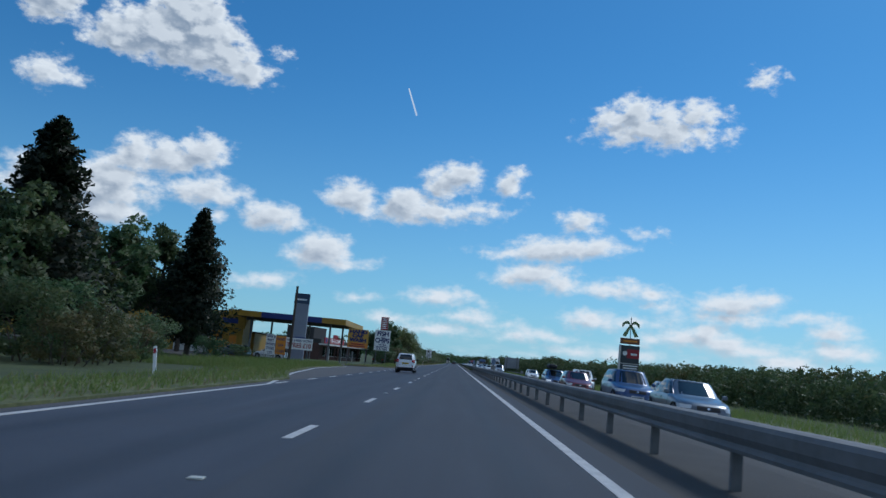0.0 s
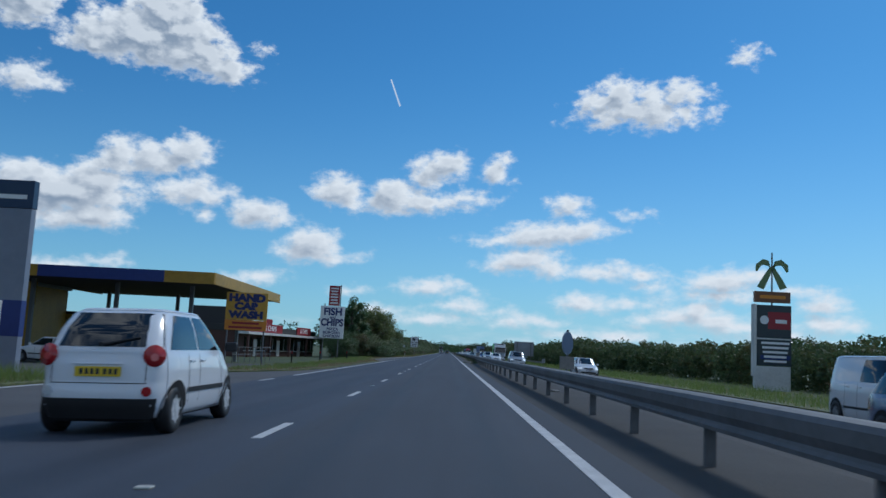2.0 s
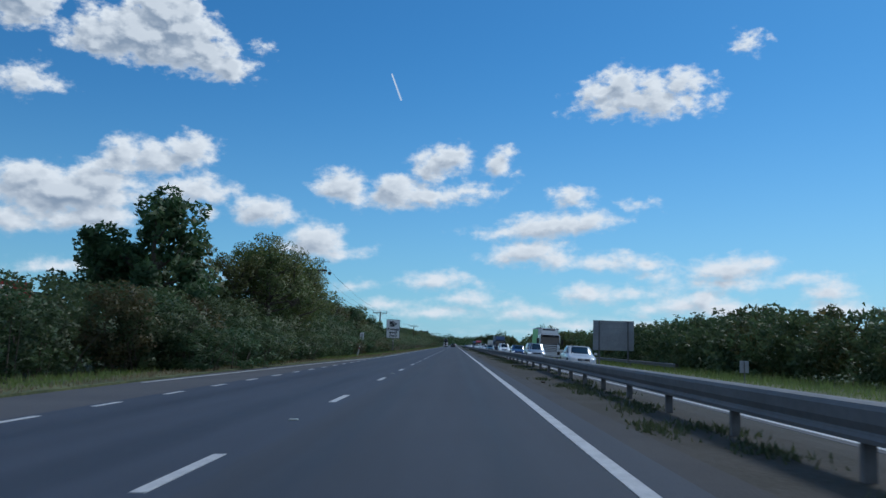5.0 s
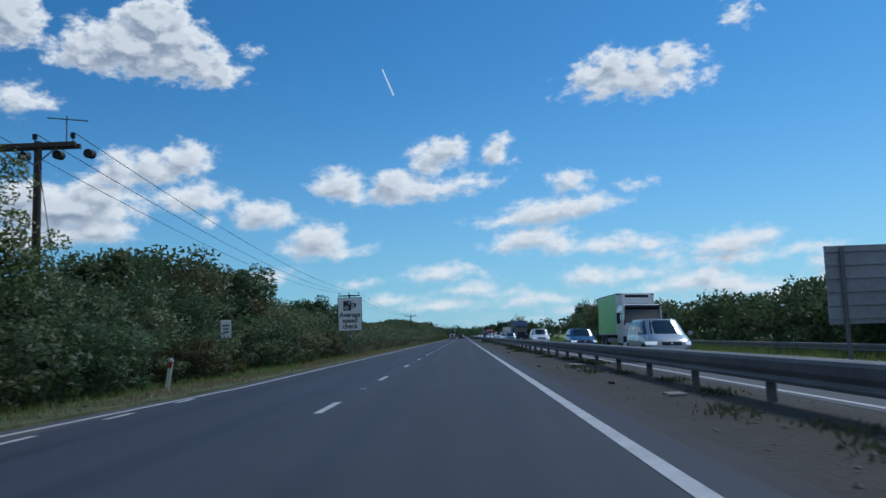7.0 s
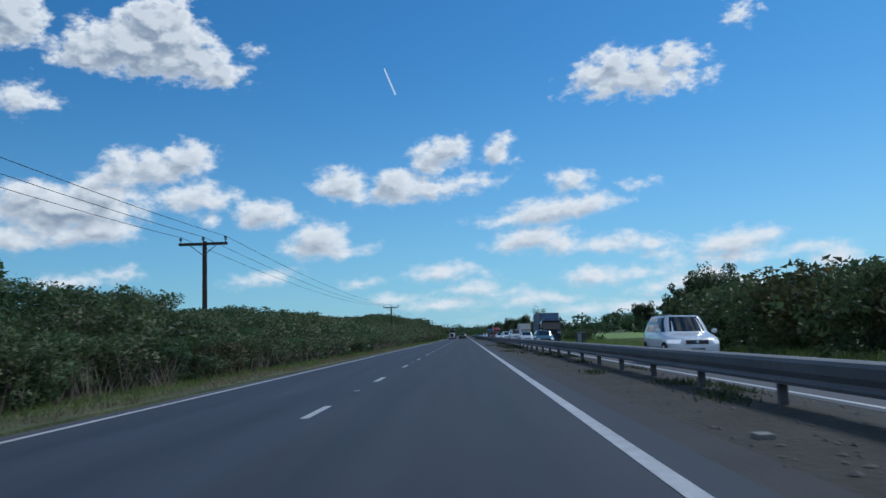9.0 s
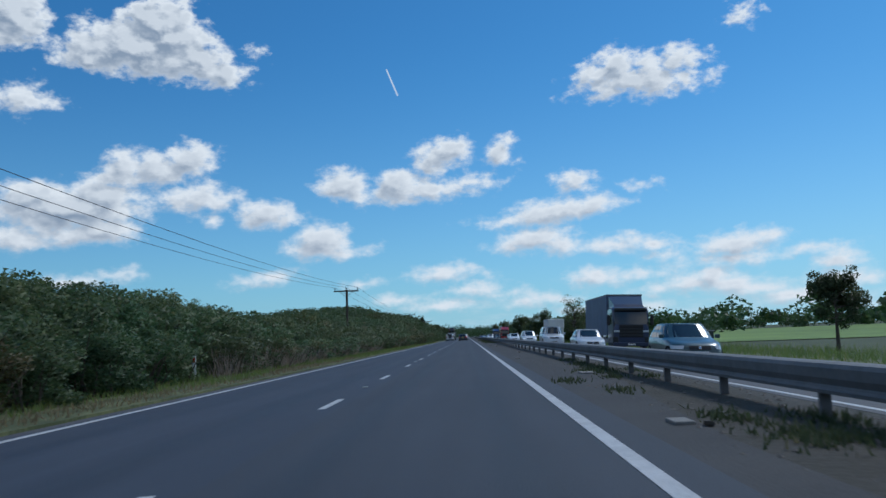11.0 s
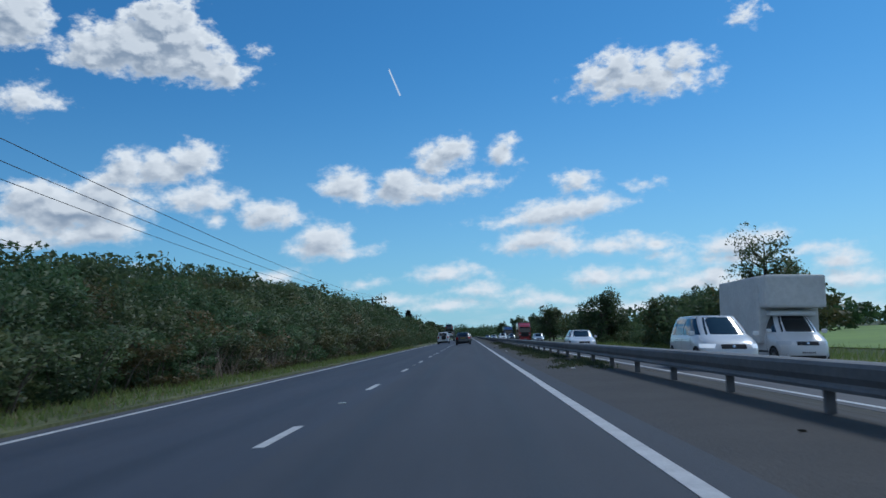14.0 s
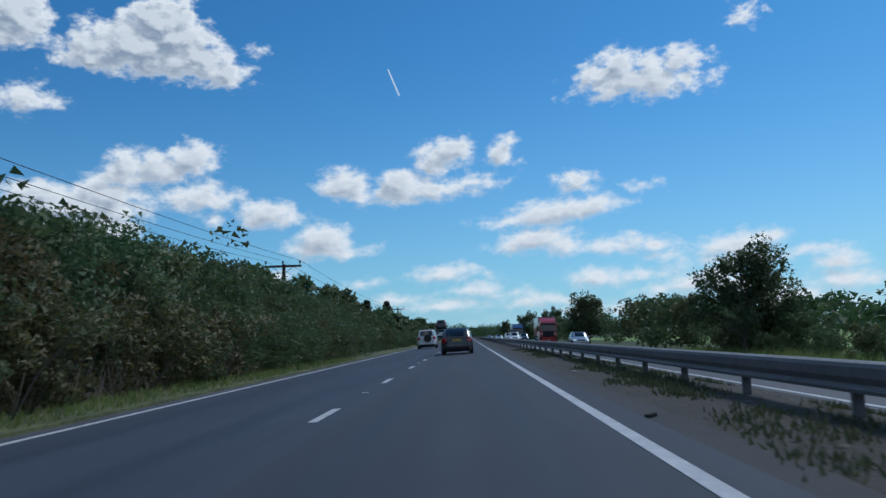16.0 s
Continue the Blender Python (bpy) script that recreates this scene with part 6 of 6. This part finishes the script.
def hatch_rear(ob, paint, style):
    """What shows at the back of a car that drives ahead."""
    L, W, H, bonnet, belt, tail, glass, r = STYLES[style]
    rear = shell(style)[4]
    zp = 0.72 if style == "city" else 0.80
    plate(ob, rear(zp, 0) - 0.012, zp, -1, M["plate_y"])
    zb = tail + 0.06
    b = box(-0.03, 0.03, rear(zb, 0) - 0.04, rear(zb, 0), zb - 0.02, zb + 0.03, 0.01)
    tube((0.0, rear(zb, 0) - 0.03, zb), (0.42, rear(zb + 0.09, 0.42) - 0.02, zb + 0.09), 0.017, 0.010, 6, b)
    part("wiper", b, M["black"], ob, "black rear wiper")


M["lamp_lit"] = mat("lit headlamp", (0.8, 0.85, 0.9), 0.1)
lb = M["lamp_lit"].node_tree.nodes["Principled BSDF"]
lb.inputs["Emission Color"].default_value, lb.inputs["Emission Strength"].default_value = (0.9, 0.95, 1.0, 1), 0.35
P_WHITE, P_SILVER = car_paint("white", (0.74, 0.75, 0.76)), car_paint("silver", (0.42, 0.44, 0.46), 0.5)
P_DARK, P_BLUE = car_paint("near-black", (0.022, 0.024, 0.030)), car_paint("blue", (0.035, 0.075, 0.20), 0.3)
P_RED, P_GREY = car_paint("dark red", (0.16, 0.02, 0.025), 0.2), car_paint("blue-grey", (0.13, 0.16, 0.20), 0.4)
P_NAVY, P_TRUCKRED = car_paint("navy", (0.025, 0.035, 0.085)), car_paint("truck red", (0.42, 0.025, 0.025))
P_TEAL = car_paint("dark teal", (0.045, 0.085, 0.095))
P_PALE = car_paint("pale silver-white", (0.80, 0.83, 0.87))


def facing(x, front, style_or_len):
    """The pose of an oncoming vehicle whose nose is at y = front."""
    L = STYLES[style_or_len][0] if isinstance(style_or_len, str) else style_or_len
    return pose(x, front + L / 2, 0, 0, 0, 180)


# same direction
white = car("city", P_PALE, pose(-1.80, 62.4 + 3.5 / 2 - 0.53, 0), "small white five-door hatchback with round red tail lights", lights_on=False)
hatch_rear(white, P_PALE, "city")
for o in [c for c in white.children if c.name.startswith("tail_light")]:
    bpy.data.objects.remove(o)
city_rear = shell("city")[4]
for s in (-1, 1):
    yl = city_rear(0.90, 0.60)
    tl = part("tail_light", disc((s * 0.60, yl + 0.005, 0.90), (0.42 * s, -1, 0.12), 0.125, 0.07, 28), M["lamp_red"], white, "round red tail light", True)
    part("lens", disc((s * 0.615, yl - 0.036, 0.885), (0.42 * s, -1, 0.12), 0.045, 0.012, 18), M["lamp_rose"], tl, "paler round lens")
    part("reflector", disc((s * 0.56, city_rear(0.50, 0.56) - 0.005, 0.50), (0.3 * s, -1, 0), 0.055, 0.03, 18), M["lamp_red"] if s > 0 else M["lamp_clear"], white)
part("handle", box(-0.28, 0.28, city_rear(0.80, 0) - 0.022, city_rear(0.80, 0), 0.795, 0.815, 0.006), P_PALE, white)

parked = car("hatch", P_WHITE, pose(-20.6, 100.5, 0, 0, 0, 80), "white hatchback parked on the garage forecourt", group="parked cars")
car("hatch", P_GREY, pose(-25.5, 102.0, 0, 0, 0, 75), "blue-grey hatchback parked on the garage forecourt", group="parked cars")

lead = car("hatch", P_DARK, pose(1.40, 467 + 4.25 / 2, 0), "black five-door hatchback ahead in the outside lane")
hatch_rear(lead, P_DARK, "hatch")
four = car("offroad", P_WHITE, pose(-2.05, 503 + 2.4, 0), "white boxy off-road vehicle with a spare wheel on its back")
hatch_rear(four, P_WHITE, "offroad")
part("spare_wheel", disc((0.12, -2.50, 1.02), (0, 1, 0), 0.37, 0.22, 24), M["black"], four, "covered black spare wheel")

# oncoming
car("saloon", P_GREY, facing(LANE_A, 24.1, "saloon"), "dark blue-grey saloon car in the opposite carriageway")
car("suv", P_BLUE, facing(LANE_A, 34.2, "suv"), "blue sport utility car in the opposite carriageway")
car("saloon", P_WHITE, facing(LANE_B, 40.6, "saloon"), "white saloon car in the opposite carriageway")
car("hatch", P_RED, facing(LANE_A, 50.5, "hatch"), "dark red hatchback in the opposite carriageway")
rb = car("estate", P_BLUE, facing(LANE_A, 61.8, "estate"), "blue estate car carrying a roof box", lights_on=True)
part("roof_box", box(-0.05, 0.62, -1.2, 0.6, 1.58, 1.88, 0.12), M["black"], rb, "black roof box")
for yb_ in (-0.9, 0.3):
    part("roof_bar", tube((-0.6, yb_, 1.56), (0.6, yb_, 1.56), 0.025, None, 6), M["black"], rb)
car("van", P_WHITE, facing(LANE_B, 71.5, "van"), "small white panel van in the opposite carriageway", "van", panel_sides=True)
car("estate", P_WHITE, facing(LANE_B, 120.0, "estate"), "white estate car in the opposite carriageway", lights_on=True)
car("suv", P_SILVER, facing(LANE_A, 145.2, "suv"), "silver sport utility car with its headlights on", lights_on=True)
car("saloon", P_WHITE, facing(LANE_A, 187.5, "saloon"), "white saloon car in the opposite carriageway")
car("mpv", P_SILVER, facing(LANE_A, 216.0, "mpv"), "silver people carrier in the opposite carriageway", lights_on=True)
car("hatch", P_BLUE, facing(LANE_A, 238.0, "hatch"), "metallic blue hatchback with its headlights on", lights_on=True)
car("suv", P_PALE, facing(LANE_A, 267.5, "suv"), "pale silver sport utility car with its headlights on", lights_on=True)
car("hatch", P_TEAL, facing(LANE_A, 319.6, "hatch"), "dark teal hatchback in the opposite carriageway")
car("saloon", P_WHITE, facing(LANE_A, 342.8, "saloon"), "white saloon car in the opposite carriageway")
car("offroad", P_PALE, facing(LANE_A, 365.0, "offroad"), "silver-white luxury off-road car in the opposite carriageway", roof=P_DARK)
car("mpv", P_WHITE, facing(LANE_A, 393.3, "mpv"), "white people carrier in the opposite carriageway", lights_on=True)
car("saloon", P_PALE, facing(LANE_A, 425.0, "saloon"), "silver-white saloon car in the opposite carriageway")
car("hatch", P_SILVER, facing(LANE_B, 505.0, "hatch"), "silver hatchback far off in the opposite carriageway", lights_on=True)
for k, (x, yy, st, pt, lb_) in enumerate(((LANE_A, 560, "suv", P_WHITE, "white"), (LANE_B, 590, "mpv", P_DARK, "black"), (LANE_A, 630, "saloon", P_SILVER, "silver"), (LANE_B, 660, "van", P_WHITE, "white"), (LANE_A, 720, "hatch", P_BLUE, "blue"))):
    car(st, pt, facing(x, yy, st), lb_ + " vehicle far off in the opposite carriageway", "van" if st == "van" else "car", lights_on=True)


def truck(m, cab, load, length, label, box_h=4.0, side=None, stripe=None, deflector=True, kind="lorry"):
    """A lorry with its cab towards local +y; the base is under its middle."""
    ob = thing("lorry", leaning(m), label, kind, "moving traffic")
    W, L = 2.5, length
    c0, c1 = L / 2 - 2.15, L / 2
    rings = []
    for y, inset, zt in ((c0, 0.0, 3.0), (c1 - 0.55, 0.0, 3.0), (c1 - 0.28, 0.01, 2.86), (c1 - 0.12, 0.03, 1.9), (c1, 0.06, 1.35), (c1, 0.06, 0.55)):
        w = W / 2 - 0.02 - inset
        zl = 0.45
        rings.append([(-w, y, zl), (-w, y, zt - 0.12), (-w + 0.12, y, zt), (w - 0.12, y, zt), (w, y, zt - 0.12), (w, y, zl)])
    part("cab", loft(rings, True), cab, ob, "lorry cab")
    part("windscreen", loft([[(-1.16, c1 - 0.075, 1.66), (1.16, c1 - 0.075, 1.66)], [(-1.10, c1 - 0.255, 2.74), (1.10, c1 - 0.255, 2.74)]], caps=False), M["glass"], ob, "large dark windscreen")
    part("sun_visor", box(-1.1, 1.1, c1 - 0.26, c1 + 0.02, 2.74, 2.92, 0.03), M["black"], ob)
    for s in (-1, 1):
        part("side_window", box(s * 1.235 - 0.012, s * 1.235 + 0.012, c0 + 0.55, c1 - 0.62, 1.85, 2.6, 0.01), M["glass"], ob)
        mr = part("mirror", box(s * 1.48 - 0.11, s * 1.48 + 0.11, c1 - 0.42, c1 - 0.28, 1.75, 2.45, 0.04), M["black"], ob, "tall black wing mirror")
        part("arm", tube((s * 1.2, c1 - 0.35, 2.4), (s * 1.45, c1 - 0.35, 2.4), 0.025, None, 6), M["black"], mr)
        part("headlight", box(s * 0.98 - 0.2, s * 0.98 + 0.2, c1 - 0.1, c1 + 0.03, 1.28, 1.40, 0.03), M["lamp_clear"], ob)
        part("corner_panel", box(s * 1.06 - 0.17, s * 1.06 + 0.17, c1 - 0.35, c1 + 0.035, 0.36, 0.98, 0.05), M["black"], ob, "dark lower corner")
        part("pillar_shade", box(s * 1.14 - 0.05, s * 1.14 + 0.05, c1 - 0.25, c1 - 0.09, 1.5, 2.0, 0.02), M["black"], ob)
        part("step", box(s * 1.2 - 0.06, s * 1.2 + 0.06, c0 + 0.2, c1 - 0.4, 0.32, 0.55, 0.02), M["black"], ob)
    for k in range(4):
        part("grille_bar", box(-0.78, 0.78, c1 - 0.03, c1 + 0.045, 0.98 + 0.21 * k, 1.10 + 0.21 * k, 0.015), M["black"] if cab is not P_WHITE else P_WHITE, ob)
    part("grille", box(-0.82, 0.82, c1 - 0.06, c1 + 0.012, 0.92, 1.80, 0.02), M["black"], ob, "dark grille")
    part("bumper", box(-1.24, 1.24, c1 - 0.3, c1 + 0.06, 0.32, 0.60, 0.06), cab, ob)
    plate(ob, c1 + 0.075, 0.46, 1, M["plate_w"])
    if deflector:
        d = loft([[(-1.15, c0 + 0.1, 2.98), (1.15, c0 + 0.1, 2.98), (1.15, c0 + 0.1, box_h - 0.15), (-1.15, c0 + 0.1, box_h - 0.15)], [(-1.0, c1 - 0.75, 2.98), (1.0, c1 - 0.75, 2.98), (1.0, c1 - 1.0, 3.2), (-1.0, c1 - 1.0, 3.2)]], True)
        part("wind_deflector", d, cab, ob)
    part("load_body", box(-W / 2, W / 2, -L / 2, c0 - 0.25, 1.05, box_h, 0.05), load, ob, "tall box body")
    part("roof_cap", box(-W / 2 - 0.01, W / 2 + 0.01, -L / 2, c0 - 0.23, box_h - 0.09, box_h + 0.02, 0.02), M["steel_grey"], ob)
    if side:
        for s in (-1, 1):
            part("side_panel", box(s * (W / 2 + 0.006) - 0.008, s * (W / 2 + 0.006) + 0.008, -L / 2 + 0.12, c0 - 0.38, 1.15, box_h - 0.12), side, ob, "coloured panel on the side of the body")
    part("chassis", box(-0.45, 0.45, -L / 2 + 0.2, c1 - 0.4, 0.62, 1.0), M["dark"], ob)
    for s in (-1, 1):
        part("side_guard", box(s * 1.15 - 0.02, s * 1.15 + 0.02, -L / 2 + 2.2, c0 - 0.6, 0.55, 0.85, 0.01), M["steel_grey"], ob)
        for y in ([c1 - 1.35, -L / 2 + 1.6] if L < 9 else [c1 - 1.35, -L / 2 + 1.5, -L / 2 + 2.8, -L / 2 + 4.1] if L > 12 else [c1 - 1.35, -L / 2 + 1.5, -L / 2 + 2.8]):
            wheel(ob, s * 1.08, y, 0.5, s, 0.3)
    return ob


M["green_panel"] = mat("bright green vinyl", (0.20, 0.62, 0.12), 0.45, vary=0.4, scale=0.8, color2=(0.42, 0.74, 0.30))
M["curtain"] = mat("grey-blue curtain side", (0.11, 0.14, 0.22), 0.6, vary=0.3, scale=2, big=0.3)
gl = truck(facing(LANE_B, 237.8, 9.6), P_WHITE, P_WHITE, 9.6, "white rigid lorry with a green panel on its box body", 3.75, M["green_panel"], deflector=False)
fu = part("fridge_unit", box(-0.95, 0.95, 4.8 - 2.15 - 0.27, 4.8 - 2.15 + 0.30, 3.05, 3.72, 0.06), P_WHITE, gl, "refrigeration unit over the cab")
part("vent", box(-0.75, 0.75, 4.8 - 2.15 + 0.30, 4.8 - 2.15 + 0.315, 3.48, 3.66, 0.005), M["black"], fu, "black vent")
truck(facing(LANE_B, 540.0, 10.5), P_TRUCKRED, P_TRUCKRED, 10.5, "red box lorry in the opposite carriageway", 3.8)
truck(facing(LANE_B, 349.5, 13.0), P_NAVY, M["curtain"], 13.0, "navy lorry with a grey-blue curtain-sided trailer", 3.95)
truck(facing(LANE_B, 612.0, 10.5), P_BLUE, P_BLUE, 10.5, "blue lorry far off in the opposite carriageway", 3.8)

# white box-bodied van with a cab-over locker
lv = car("van", P_WHITE, facing(LANE_B, 397.0, 4.4), "white box-bodied removal van with an overhanging front", "box van")
for o in [c for c in lv.children if c.name.startswith(("roof", "side_panel"))]:
    bpy.data.objects.remove(o)
part("load_body", box(-1.05, 1.05, -4.1, 0.55, 0.75, 3.15, 0.05), M["render_white"], lv, "tall white box body")
part("luton", box(-1.05, 1.05, 0.55, 1.30, 2.0, 3.15, 0.10), M["render_white"], lv, "rounded white front of the body")
part("cab_roof", box(-0.80, 0.80, 0.2, 0.95, 1.72, 1.90, 0.06), P_WHITE, lv)
for s in (-1, 1):
    wheel(lv, s * 0.85, -2.9, 0.32, s)

# car transporter far ahead
ct = thing("car_transporter", leaning(pose(-2.6, 572, 0)), "car transporter with a dark car on its upper deck", "lorry", "moving traffic")
for z in (0.9, 2.3):
    part("deck", box(-1.2, 1.2, -5, 5, z, z + 0.12, 0.02), M["steel_grey"], ct)
for s in (-1, 1):
    for y in (-4.8, -2, 1, 4.6):
        part("upright", box(s * 1.15 - 0.06, s * 1.15 + 0.06, y - 0.08, y + 0.08, 0.6, 2.6, 0.01), M["steel_grey"], ct)
    for y in (-3.6, -2.4, 3.2):
        wheel(ct, s * 1.05, y, 0.48, s, 0.28)
car("suv", P_DARK, pose(-2.6, 569.6, 2.42), "dark car carried on the upper deck of the transporter")
car("hatch", P_WHITE, pose(-2.6, 569.6, 1.02), "white car carried on the lower deck of the transporter")
car("hatch", P_WHITE, pose(1.7, 540, 0), "white hatchback far ahead in the outside lane")
